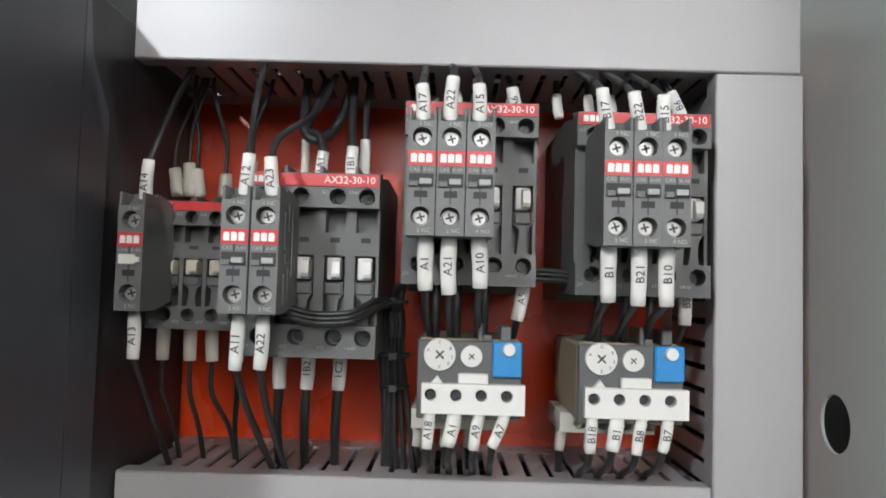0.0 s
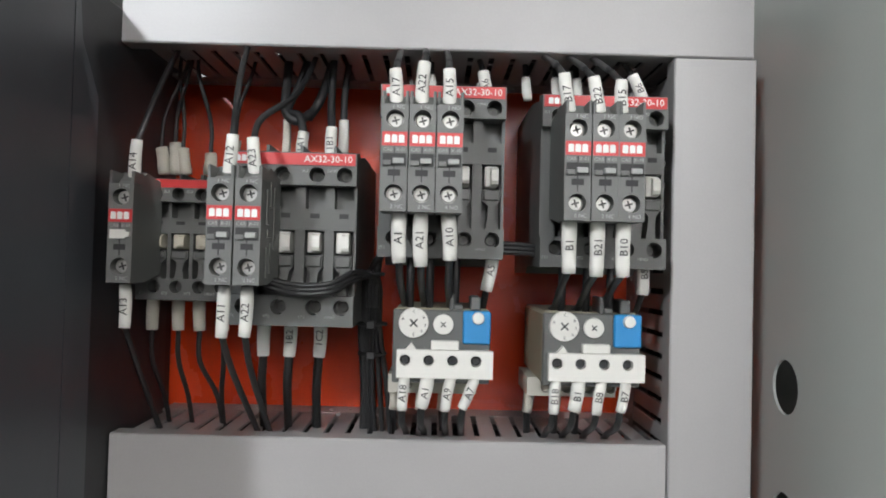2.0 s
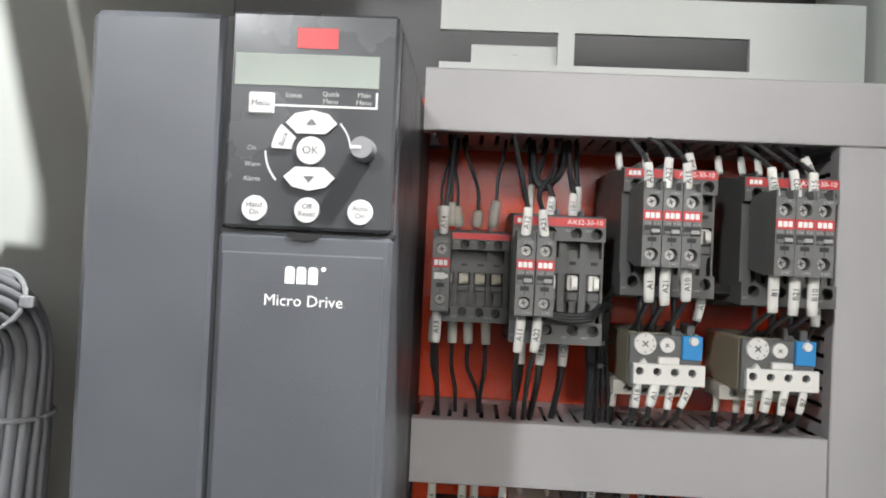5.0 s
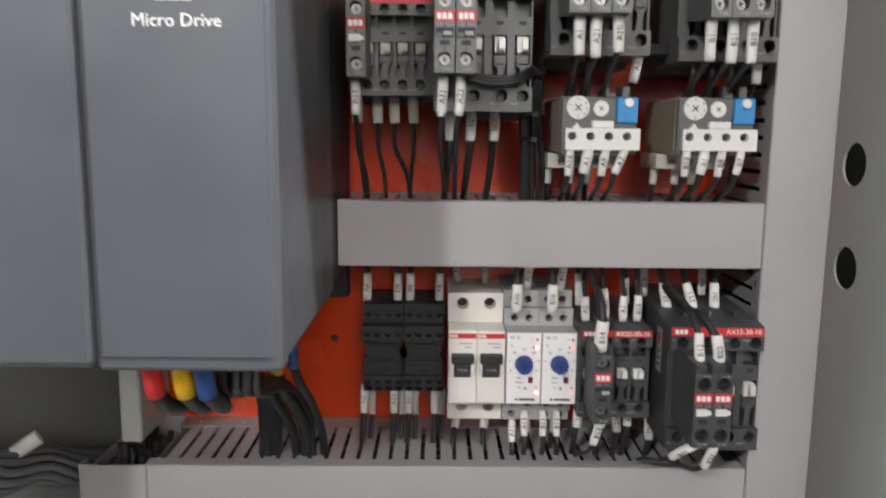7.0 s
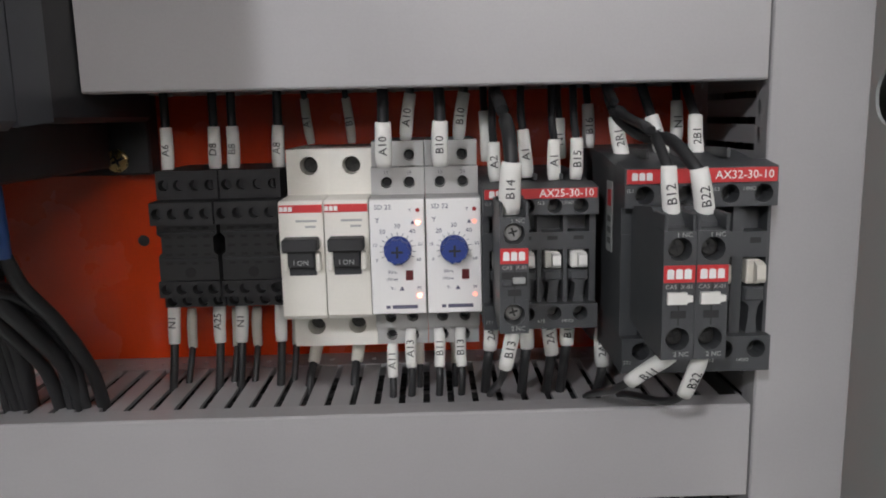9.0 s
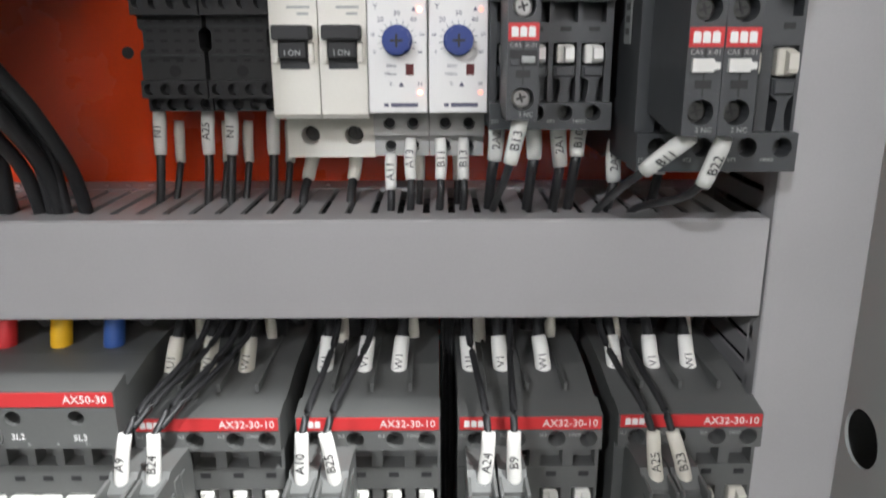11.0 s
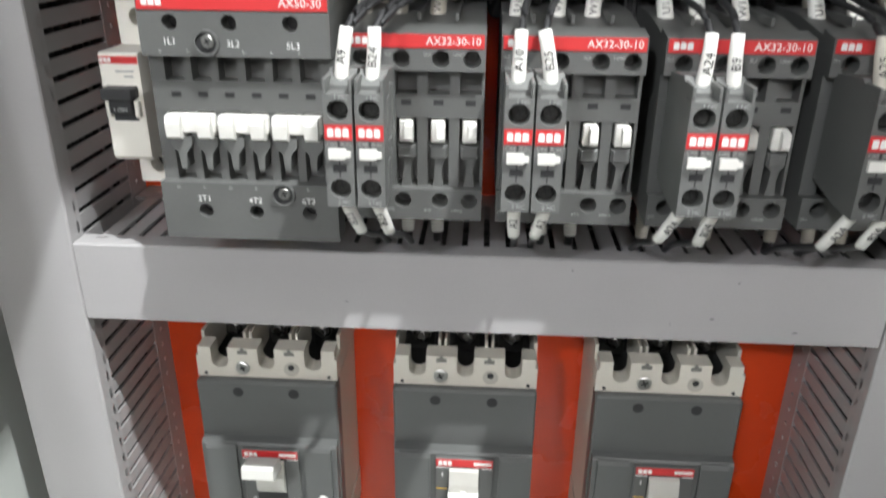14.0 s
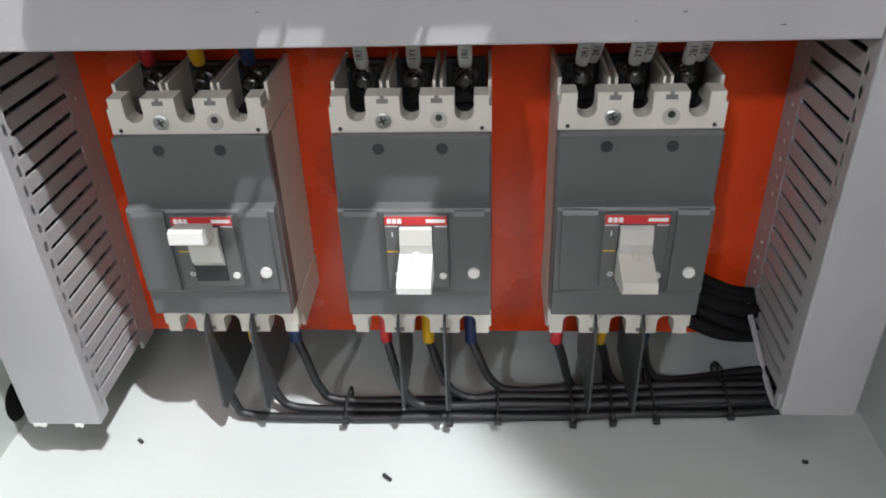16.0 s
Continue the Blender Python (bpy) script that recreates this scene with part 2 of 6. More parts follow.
def tube(bm, points, r, n=8, flat=1.0, widths=None):
    """A tube along points; flat squeezes it in depth; widths scales r along the way."""
    rings, side = [], None
    for i, q in enumerate(points):
        ahead = (points[min(i + 1, len(points) - 1)] - points[max(i - 1, 0)]).normalized()
        ref = Vector((0, 1, 0)) if abs(ahead.y) < 0.9 else Vector((0, 0, 1))
        u = ahead.cross(ref).normalized()
        w = u.cross(ahead).normalized()
        k = r * (widths[i] if widths else 1.0)
        rings.append([bm.verts.new(q + k * (math.cos(2 * math.pi * j / n) * u + flat * math.sin(2 * math.pi * j / n) * w)) for j in range(n)])
    for a, c in zip(rings, rings[1:]):
        for j in range(n):
            bm.faces.new((a[j], a[(j + 1) % n], c[(j + 1) % n], c[j]))
    bm.faces.new(rings[0])
    bm.faces.new(rings[-1])


def part(name, bm, mat, parent=None, label="", smooth=False):
    """Links a bmesh as one mesh object under a thing or a part."""
    bmesh.ops.recalc_face_normals(bm, faces=bm.faces)
    me = bpy.data.meshes.new(name)
    bm.to_mesh(me)
    bm.free()
    me.materials.append(mat)
    if smooth:
        for f in me.polygons:
            f.use_smooth = len(f.vertices) <= 4
    ob = new(name, me)
    ob.parent = parent
    return tagged(ob, label)


def piece(name, me, parent, m):
    ob = new(name, me)
    ob.parent = parent
    ob.matrix_basis = m
    return ob


def thing(name, x, z, label, category, group="", kind=""):
    ob = new(name)
    ob.empty_display_size = 0.01
    ob.location = (x, 0, z)
    return tagged(ob, label, category, group, kind)


def boxes(name, rows, mat, parent, label=""):
    """One part made of several boxes (x0, x1, d0, d1, z0, z1, chamfer)."""
    bm = bmesh.new()
    for r in rows:
        box(bm, *r)
    return part(name, bm, mat, parent, label)


LETTERS = {}


def writing(text, size, mat, parent, x, d, z, turn=0.0, name="print", wide=1.0, lean=None):
    """Flat raised lettering centred at x, z, lying at depth d."""
    key = (text, size, mat.name, wide)
    if key not in LETTERS:
        curve = bpy.data.curves.new("lettering", "FONT")
        curve.body, curve.size, curve.align_x, curve.align_y = text, size, "CENTER", "CENTER"
        curve.resolution_u, curve.extrude, curve.space_character = 2, 0.00006, wide
        holder = bpy.data.objects.new("lettering", curve)
        me = bpy.data.meshes.new_from_object(holder)
        bpy.data.objects.remove(holder)
        bpy.data.curves.remove(curve)
        me.materials.clear()
        me.materials.append(mat)
        me.name = "print"
        LETTERS[key] = me
    m = Matrix.Translation((x, -d, z)) @ (lean or Matrix.Identity(4)) @ pose(0, 0, 0, 90, 0, 0) @ pose(0, 0, 0, 0, 0, turn)
    return piece(name, LETTERS[key], parent, m)


def screw(parent, x, z, r, d, mat=None, turn=0.4, name="screw"):
    """A cross-head screw whose head lies at depth d."""
    bm = bmesh.new()
    disc(bm, x, z, r, d - 0.0012, d - 0.0002, 14)
    disc(bm, x, z, r * 0.98, d - 0.0003, d + 0.0001, 14, r * 0.8)
    head = part(name, bm, mat or STEEL, parent)
    bm = bmesh.new()
    c, s, h = math.cos(turn), math.sin(turn), r * 0.11
    for ux, uz in ((c, s), (-s, c)):
        prism(bm, [(x + a * ux * r * 0.52 - k * uz * h, z + a * uz * r * 0.52 + k * ux * h) for a, k in ((-1, -1), (1, -1), (1, 1), (-1, 1))], d, d + 0.00025)
    part("cross_slot", bm, BLACK, head)
    return head


# ---- the cabinet and its room ----
WALL_L, WALL_R, FLOOR, FRONT = -0.322, 0.178, 0.042, 0.26


def holes_wall(name, x0, x1, holes, label):
    """A side sheet with round knock-out holes (d, z, r) through it."""
    bm = bmesh.new()
    holes = sorted(holes, key=lambda h: h[1])
    z0, z1, d0, d1 = FLOOR - 0.02, 1.10, -0.12, FRONT
    cuts = [z0] + [(a[1] + c[1]) / 2 for a, c in zip(holes, holes[1:])] + [z1]
    for (hd, hz, r), a, c in zip(holes, cuts, cuts[1:]):
        n = 24
        angles = sorted([2 * math.pi * i / n for i in range(n)] + [math.atan2(zz - hz, dd - hd) % (2 * math.pi) for dd in (d0, d1) for zz in (a, c)])
        loops = []
        for x in (x0, x1):
            rim, edge = [], []
            for t in angles:
                co, si = math.cos(t), math.sin(t)
                far = min(((d1 if co > 0 else d0) - hd) / co if abs(co) > 1e-9 else 9, ((c if si > 0 else a) - hz) / si if abs(si) > 1e-9 else 9)
                rim.append(bm.verts.new((x, -hd - r * co, hz + r * si)))
                edge.append(bm.verts.new((x, -hd - far * co, hz + far * si)))
            loops.append((rim, edge))
        k = len(angles)
        for i in range(k):
            j = (i + 1) % k
            for rim, edge in loops:
                bm.faces.new((rim[i], rim[j], edge[j], edge[i]))
            bm.faces.new((loops[0][0][i], loops[0][0][j], loops[1][0][j], loops[1][0][i]))
    return tagged(part(name, bm, STEEL_WALL), label, "wall", kind="structure")


holes_wall("wall_east", WALL_R, WALL_R + 0.0015, [(0.041, 0.885, 0.0135), (0.041, 0.664, 0.0135), (0.041, 0.599, 0.0135), (0.041, 0.370, 0.0135), (0.041, 0.299, 0.0135)],
           "pale grey painted cabinet side with round holes")
holes_wall("wall_west", WALL_L - 0.0015, WALL_L, [(0.041, 0.664, 0.0135), (0.041, 0.370, 0.0135), (0.0465, 0.0585, 0.0135)],
           "pale grey painted cabinet side with round holes")
bm = bmesh.new()
box(bm, WALL_L - 0.0015, WALL_R + 0.0015, -0.12, FRONT, FLOOR - 0.0035, FLOOR - 0.0005)
tagged(part("floor", bm, STEEL_WALL), "pale grey painted steel cabinet bottom", "floor", kind="structure")
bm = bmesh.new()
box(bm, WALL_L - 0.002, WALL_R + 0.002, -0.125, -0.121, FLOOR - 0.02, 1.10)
tagged(part("wall_north", bm, BACK_GREY), "dark grey cabinet back", "wall", kind="structure")

# slotted rail above the mounting plate, two openings through it
bm = bmesh.new()
for r in ((-0.135, 0.172, 0.872, 0.884), (-0.135, 0.172, 0.908, 0.935), (-0.0485, -0.0365, 0.884, 0.908), (0.090, 0.172, 0.884, 0.908)):
    box(bm, r[0], r[1], -0.026, -0.022, r[2], r[3])
tagged(part("trim_1", bm, STEEL_WALL), "grey slotted steel rail behind the wiring duct", "rail", kind="structure")
bm = bmesh.new()
box(bm, -0.112, -0.046, -0.040, -0.037, 0.868, 0.902, 0.0006)
disc(bm, -0.079, 0.896, 0.0018, -0.037, -0.0362)
tagged(part("trim_2", bm, STEEL_WALL), "small grey steel bracket behind the rail", "bracket", kind="structure")

plate = thing("mounting_plate", -0.07, 0.0, "orange powder-coated steel mounting plate", "mounting plate")
bm = bmesh.new()
box(bm, -0.225, 0.236, -0.006, -0.003, 0.073, 0.852, 0.0006)
part("sheet", bm, PLATE, plate)
bm = bmesh.new()
disc(bm, -0.0805, 0.5390, 0.0027, -0.0032, -0.0028)
part("drilled_hole", bm, BLACK, plate, "drilled hole with a dark rim")

# cabinet roof, above the view, with an added sheet that shades the ducts
bm = bmesh.new()
box(bm, WALL_L - 0.0015, WALL_R + 0.0015, -0.12, FRONT, 1.1025, 1.1045)
tagged(part("ceiling_1", bm, STEEL_WALL), "pale grey steel cabinet roof", "cabinet top", kind="structure")
# unseen light blocker; its cut left corner lets the ceiling spot through
bm = bmesh.new()
prism_pts = [(WALL_L - 0.0515, FRONT + 0.0025), (WALL_R + 0.0515, FRONT + 0.0025), (WALL_R + 0.0515, 0.354), (-0.04, 0.352), (-0.085, 0.312), (WALL_L - 0.0515, 0.312)]
low, high = ([bm.verts.new((x, -d, z)) for x, d in prism_pts] for z in (1.1025, 1.1045))
bm.faces.new(low)
bm.faces.new(high)
for i in range(6):
    bm.faces.new((low[i], low[(i + 1) % 6], high[(i + 1) % 6], high[i]))
tagged(part("ceiling_2", bm, STEEL_WALL), "added pale grey sheet above the view, shading the ducts", "canopy", kind="structure")

# added outer sheets, coloured dark for the shade in the hollow behind the round holes
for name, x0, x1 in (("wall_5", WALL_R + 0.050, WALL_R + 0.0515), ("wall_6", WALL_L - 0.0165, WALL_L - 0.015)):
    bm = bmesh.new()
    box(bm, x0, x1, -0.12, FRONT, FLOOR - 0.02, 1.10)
    tagged(part(name, bm, BACK_GREY), "added dark sheet behind the round holes of the cabinet side", "wall", kind="structure")
for name, x0, x1 in (("trim_3", WALL_R, WALL_R + 0.0515), ("trim_4", WALL_L - 0.0165, WALL_L)):
    bm = bmesh.new()
    box(bm, x0, x1, FRONT + 0.0005, FRONT + 0.002, FLOOR - 0.02, 1.10)
    tagged(part(name, bm, STEEL_WALL), "pale grey folded front edge of the cabinet", "cabinet edge", kind="structure")
    bm = bmesh.new()
    box(bm, x0, x1, -0.12, FRONT, 1.1005, 1.102)
    tagged(part(name.replace("trim", "ceiling"), bm, STEEL_WALL), "pale grey top of the cabinet side", "cabinet top", kind="structure")

# the door, folded right back
door = thing("door_1", WALL_L - 0.30, 0.0, "pale grey painted cabinet door, folded fully open", "door", kind="structure")
boxes("door_panel", [(-0.240, 0.280, 0.272, 0.292, 0.030, 1.095, 0.002)], STEEL_WALL, door)
boxes("edge_fold", [(0.262, 0.280, 0.2925, 0.302, 0.030, 1.095, 0.001)], STEEL_WALL, door)

# the unseen room around, its tones raised to bounce more light into the cabinet
RX0, RX1, RY0, RY1, RZ0, RZ1 = -2.4, 2.4, -3.2, 0.6, -0.75, 2.1
for name, r, mat, label in (
        ("room_floor", (RX0, RX1, -RY1, -RY0, RZ0 - 0.1, RZ0), ROOM_FLOOR, "grey concrete room floor"),
        ("ceiling", (RX0, RX1, -RY1, -RY0, RZ1, RZ1 + 0.1), ROOM, "pale plaster ceiling"),
        ("wall_1", (RX0 - 0.1, RX0, -RY1, -RY0, RZ0, RZ1), ROOM, "pale plaster room wall"),
        ("wall_2", (RX1, RX1 + 0.1, -RY1, -RY0, RZ0, RZ1), ROOM, "pale plaster room wall"),
        ("wall_3", (RX0, RX1, -RY1 - 0.1, -RY1, RZ0, RZ1), ROOM, "pale plaster room wall"),
        ("wall_4", (RX0, RX1, -RY0, -RY0 + 0.1, RZ0, RZ1), ROOM, "pale plaster room wall")):
    bm = bmesh.new()
    box(bm, *r)
    tagged(part(name, bm, mat), label, name.split("_")[0], kind="structure")
bm = bmesh.new()
box(bm, WALL_L - 0.0015, WALL_R + 0.0015, -0.12, FRONT, RZ0 + 0.001, FLOOR - 0.022)
tagged(part("plinth", bm, STEEL_WALL), "pale grey steel cabinet base", "plinth", kind="structure")


# ---- wiring ducts ----
PITCH = 0.0100


def duct_finger():
    """One finger of a duct side, foot at the origin: along d from 0 to 0.058, with a bent lip at its tip."""
    bm = bmesh.new()
    w = 0.0036
    slab_pts = [(-w, 0), (w, 0), (w, 0.0555), (w * 0.75, 0.0585), (-w * 0.75, 0.0585), (-w, 0.0555)]
    a, c = ([bm.verts.new((x, -d, z)) for x, d in slab_pts] for z in (-0.0007, 0.0007))
    bm.faces.new(a)
    bm.faces.new(c)
    for i in range(6):
        bm.faces.new((a[i], a[(i + 1) % 6], c[(i + 1) % 6], c[i]))
    box(bm, -w * 0.75, w * 0.75, 0.0560, 0.0584, 0.0006, 0.0022)
    bmesh.ops.recalc_face_normals(bm, faces=bm.faces)
    me = bpy.data.meshes.new("finger")
    bm.to_mesh(me)
    bm.free()
    me.materials.append(FINGER)
    return me


FINGER_MESH = duct_finger()


def duct(x, z, length, width, upright, label, worn=False):
    """A slotted wiring duct 80 mm deep, centred at x, z; runs along x, or along z if upright."""
    ob = thing("wiring_duct", x, z, label, "wiring duct", "grey wiring ducts")
    if upright:
        ob.rotation_euler = (0, radians(90), 0)
    h, k = length / 2, width / 2
    bm = bmesh.new()
    t = k - 0.0012
    slab(bm, [(-0.0029, -t), (0.0150, -t), (0.0150, -t + 0.0015), (-0.0009, -t + 0.0015), (-0.0009, t - 0.0015), (0.0150, t - 0.0015), (0.0150, t), (-0.0029, t)], -h, h)
    part("base", bm, FINGER, ob)
    bm = bmesh.new()
    slab(bm, [(0.0690, -k), (0.0793, -k), (0.0800, -k + 0.0007), (0.0800, k - 0.0007), (0.0793, k), (0.0690, k), (0.0690, k - 0.0013), (0.0783, k - 0.0013), (0.0783, -k + 0.0013), (0.0690, -k + 0.0013)], -h, h)
    part("cover", bm, DUCT, ob)
    n = int((length - 0.004) / PITCH)
    for i in range(n):
        u = (i - (n - 1) / 2) * PITCH
        piece("finger", FINGER_MESH, ob, pose(u, -0.0150, k - 0.0022))
        piece("finger", FINGER_MESH, ob, pose(u, -0.0150, -k + 0.0022, 0, 180, 0))
    bm = bmesh.new()
    for i in range(n):
        u = (i - (n - 1) / 2) * PITCH
        for s in (-1, 1):
            box(bm, u - 0.0009, u + 0.0009, 0.0065, 0.0083, s * (k - 0.0010) - 0.0004, s * (k - 0.0010) + 0.0004)
    tagged(part("rivet_strip", bm, DUCT, ob), kind="stuff")
    return ob


duct(0.0035, 0.8342, 0.281, 0.0380, False, "grey plastic wiring duct along the top, cover closed")
duct(-0.0142, 0.6237, 0.2440, 0.0380, False, "grey plastic wiring duct between two device rows")
duct(-0.0725, 0.4632, 0.3600, 0.0380, False, "grey slotted wiring duct with a closed cover")
duct(-0.0725, 0.2980, 0.3600, 0.0385, False, "grey slotted wiring duct with scuffed cover above the breakers")
duct(0.1272, 0.4500, 0.7290, 0.0369, True, "upright grey wiring duct beside the device rows")
duct(-0.2735, 0.2770, 0.4100, 0.0410, True, "short upright grey wiring duct beside the breakers")


def wire_fill(x, z, length, width, upright):
    """Black wires packed along the inside of a duct."""
    bm = bmesh.new()
    h, k = length / 2 - 0.004, width / 2 - 0.007
    for i in range(22):
        a, d = random.uniform(-k, k), 0.004 + 0.0024 * i + random.uniform(0, 0.002)
        pts = []
        for j in range(int(length / 0.03) + 2):
            u = -h + 2 * h * j / (int(length / 0.03) + 1)
            c = max(-k, min(k, a + random.uniform(-0.003, 0.003)))
            e = d + random.uniform(-0.002, 0.002)
            pts.append(Vector((x + c, -e, z + u)) if upright else Vector((x + u, -e, z + c)))
        tube(bm, glide(pts, 2), random.choice((0.0016, 0.0021, 0.0026)), 6)
    tagged(part("wire_bundle", bm, WIRE, None, "black wires packed inside a grey wiring duct", True), category="wires", group="wires in the ducts", kind="stuff")


random.seed(4)
for r in ((0.0035, 0.8342, 0.281, 0.0380, False), (-0.0142, 0.6237, 0.2440, 0.0380, False), (-0.0725, 0.4632, 0.3600, 0.0380, False), (-0.0725, 0.2980, 0.3600, 0.0385, False), (0.1265, 0.4500, 0.7290, 0.0355, True), (-0.2735, 0.2770, 0.4100, 0.0410, True)):
    wire_fill(*r)


# ---- devices ----
def brand_mark(parent, x, z, d, w, h, mat=None):
    """A maker's mark as plain blocks."""
    bm = bmesh.new()
    for i in range(3):
        x0 = x - w / 2 + i * w / 3
        prism(bm, [(x0 + w * 0.02, z - h / 2), (x0 + w * 0.29, z - h / 2), (x0 + w * 0.29, z + h * 0.36), (x0 + w * 0.22, z + h / 2), (x0 + w * 0.07, z + h / 2), (x0 + w * 0.02, z + h * 0.36)], d, d + 0.00015)
    part("brand_mark", bm, mat or PRINT, parent)


def bars(parent, rows, d, mat, name="print"):
    """Small printing as plain bars (x, z, width, height)."""
    bm = bmesh.new()
    for x, z, w, h in rows:
        box(bm, x - w / 2, x + w / 2, d, d + 0.00012, z - h / 2, z + h / 2)
    part(name, bm, mat, parent)


def well_screw(parent, x, z, r, d, tone=None):
    screw(parent, x, z, r, d, tone or STEEL, turn=0.3 + 37 * x)


def contactor(x, z, w, d, s, poles, wells, text, label, body=None, tab=None, bright=False):
    """A modular contactor: s scales its height, poles and wells are the pockets' and screw wells' places across it."""
    body = body or DARK
    ob = thing("contactor", x, z, label, "contactor", "contactors")
    h = w / 2
    bm = bmesh.new()
    slab(bm, [(-0.0025, -0.0395 * s), (0.048, -0.0395 * s), (0.053, -0.036 * s), (d - 0.012, -0.036 * s), (d - 0.012, 0.0355 * s), (d * 0.62, 0.0395 * s), (d * 0.45, 0.0400 * s), (-0.0025, 0.0400 * s)], -h + 0.0003, h - 0.0003)
    part("housing", bm, body, ob)
    for sign, z0, z1, hz, name in ((1, 0.0222, 0.0302, 0.0266, "upper_terminal_cover"), (-1, -0.0365, -0.0238, -0.0285, "lower_terminal_cover")):
        bm = bmesh.new()
        holed(bm, -h, h, z0 * s, z1 * s, d - 0.013, d, [(q, hz * s, 0.0028 if s < 0.9 else 0.0033) for q in wells], 0.0085)
        band = part(name, bm, body, ob)
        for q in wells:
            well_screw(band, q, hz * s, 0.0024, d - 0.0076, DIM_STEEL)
    bm = bmesh.new()
    slab(bm, [(d - 0.0115, 0.0303 * s), (d - 0.0004, 0.0303 * s), (d - 0.0004, 0.0357 * s), (d - 0.0115, 0.0376 * s)], -h, h)
    part("top_edge", bm, body, ob)
    strip = boxes("red_strip", [(-h + 0.0006, h - 0.0006, d - 0.0006, d + 0.0002, 0.0306 * s, 0.0354 * s, 0)], RED, ob)
    brand_mark(strip, -h + 0.0058, 0.0330 * s, d + 0.0002, 0.0074, 0.0026)
    if text:
        writing(text, 0.0040, PRINT, strip, h - 0.0118, d + 0.0003, 0.0330 * s)
    # grid between the pockets
    edges = [-h] + [v for q in poles for v in (q - 0.0041, q + 0.0041)] + [h]
    rows = [(edges[i], max(edges[i + 1], edges[i] + 0.0004), d - 0.0125, d - 0.0045, -0.0239 * s, 0.0223 * s, 0) for i in range(0, len(edges), 2)]
    rows.append((-h + 0.0002, h - 0.0002, d - 0.0125, d - 0.0041, 0.0036 * s, 0.0127 * s, 0))
    for r in rows[:-1]:
        boxes("grid_bar", [r], body, ob)
    boxes("grid_crossbar", rows[-1:], body, ob)
    for q in poles:
        # black pieces put the shade of slot and tab pocket into colour
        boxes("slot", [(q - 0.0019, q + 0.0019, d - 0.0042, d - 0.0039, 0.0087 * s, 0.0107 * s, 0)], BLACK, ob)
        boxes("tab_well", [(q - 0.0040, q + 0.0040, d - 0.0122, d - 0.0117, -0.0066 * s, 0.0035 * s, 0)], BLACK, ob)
        bm = bmesh.new()
        box(bm, q - 0.0029, q + 0.0025, d - 0.0118, d - 0.0036, -0.0060 * s, 0.0028 * s, 0.0005)
        slab(bm, [(d - 0.0040, -0.0056 * s), (d - 0.0010, -0.0050 * s), (d - 0.0002, -0.0036 * s), (d - 0.0006, 0.0012 * s), (d - 0.0040, 0.0024 * s)], q - 0.0004, q + 0.0027)
        part("indicator_tab", bm, tab or WHITE, ob)
        bm = bmesh.new()
        prism(bm, [(q - 0.0037, -0.0068 * s), (q + 0.0037, -0.0068 * s), (q + 0.0037, -0.0118 * s), (q + 0.0020, -0.0140 * s), (q + 0.0014, -0.0185 * s), (q + 0.0020, -0.0238 * s), (q - 0.0022, -0.0238 * s), (q - 0.0014, -0.0185 * s), (q - 0.0012, -0.0140 * s), (q - 0.0037, -0.0118 * s)], d - 0.0120, d - 0.0040)
        box(bm, q - 0.0033, q + 0.0033, d - 0.0042, d - 0.0026, -0.0118 * s, -0.0070 * s, 0.0005)
        part("tab_ledge", bm, body, ob)
    low = ("2T1", "4T2", "6T3", "14NO")
    for i, (q, name) in enumerate(zip(wells, ("1L1", "3L2", "5L3", "13NO"))):
        writing(name, 0.0018, PALE_PRINT, ob, q - 0.0050, d + 0.0001, 0.0282 * s)
        writing(low[i], 0.0018, PALE_PRINT, ob, q - 0.0048, d + 0.0001, -0.0325 * s)
    # wire entries on top
    for q in wells[:3]:
        boxes("entry_rib", [(q + 0.0045, q + 0.0058, 0.035, d - 0.016, 0.0380 * s, 0.0412 * s, 0)], body, ob)
    return ob


WELLS = [-0.0195, -0.0048, 0.0098, 0.0213]
POLES = [-0.0158, -0.0035, 0.0088, 0.0210]
SMALL_WELLS = [-0.0145, -0.0050, 0.0050, 0.0148]
SMALL_POLES = [-0.0147, -0.0049, 0.0049, 0.0147]
contactor(-0.1040, 0.7283, 0.0445, 0.082, 0.735, SMALL_POLES, SMALL_WELLS, "", "small dark grey contactor with pale indicator tabs", DARK, DUSTY_TAB)
contactor(-0.0555, 0.7293, 0.0525, 0.100, 1.0, POLES, WELLS, "AX32-30-10", "dark grey contactor with a red strip, wires bundled across it")
contactor(0.0062, 0.7590, 0.0525, 0.100, 1.0, POLES, WELLS, "AX32-30-10", "dark grey contactor with a red strip above an overload relay")
contactor(0.0740, 0.7565, 0.0525, 0.100, 1.0, POLES, WELLS, "AX32-30-10", "dark grey contactor with a red strip beside the upright duct")
contactor(0.0264, 0.5413, 0.0425, 0.080, 0.735, SMALL_POLES, SMALL_WELLS, "AX25-30-10", "small dark grey contactor beside the timer relays", ROW_TWO_GREY)
contactor(0.0783, 0.5395, 0.0525, 0.100, 1.0, POLES, WELLS, "AX32-30-10", "dark grey contactor with cream indicator tabs", ROW_TWO_GREY, CREAM)
contactor(-0.0967, 0.3783, 0.0525, 0.100, 1.0, POLES, WELLS, "AX32-30-10", "grey contactor with white indicator tabs and a red strip")
contactor(-0.0386, 0.3783, 0.0525, 0.100, 1.0, POLES, WELLS, "AX32-30-10", "grey contactor with white indicator tabs and a red strip")
contactor(0.0203, 0.3783, 0.0525, 0.100, 1.0, POLES, WELLS, "AX32-30-10", "grey contactor with white indicator tabs and a red strip")
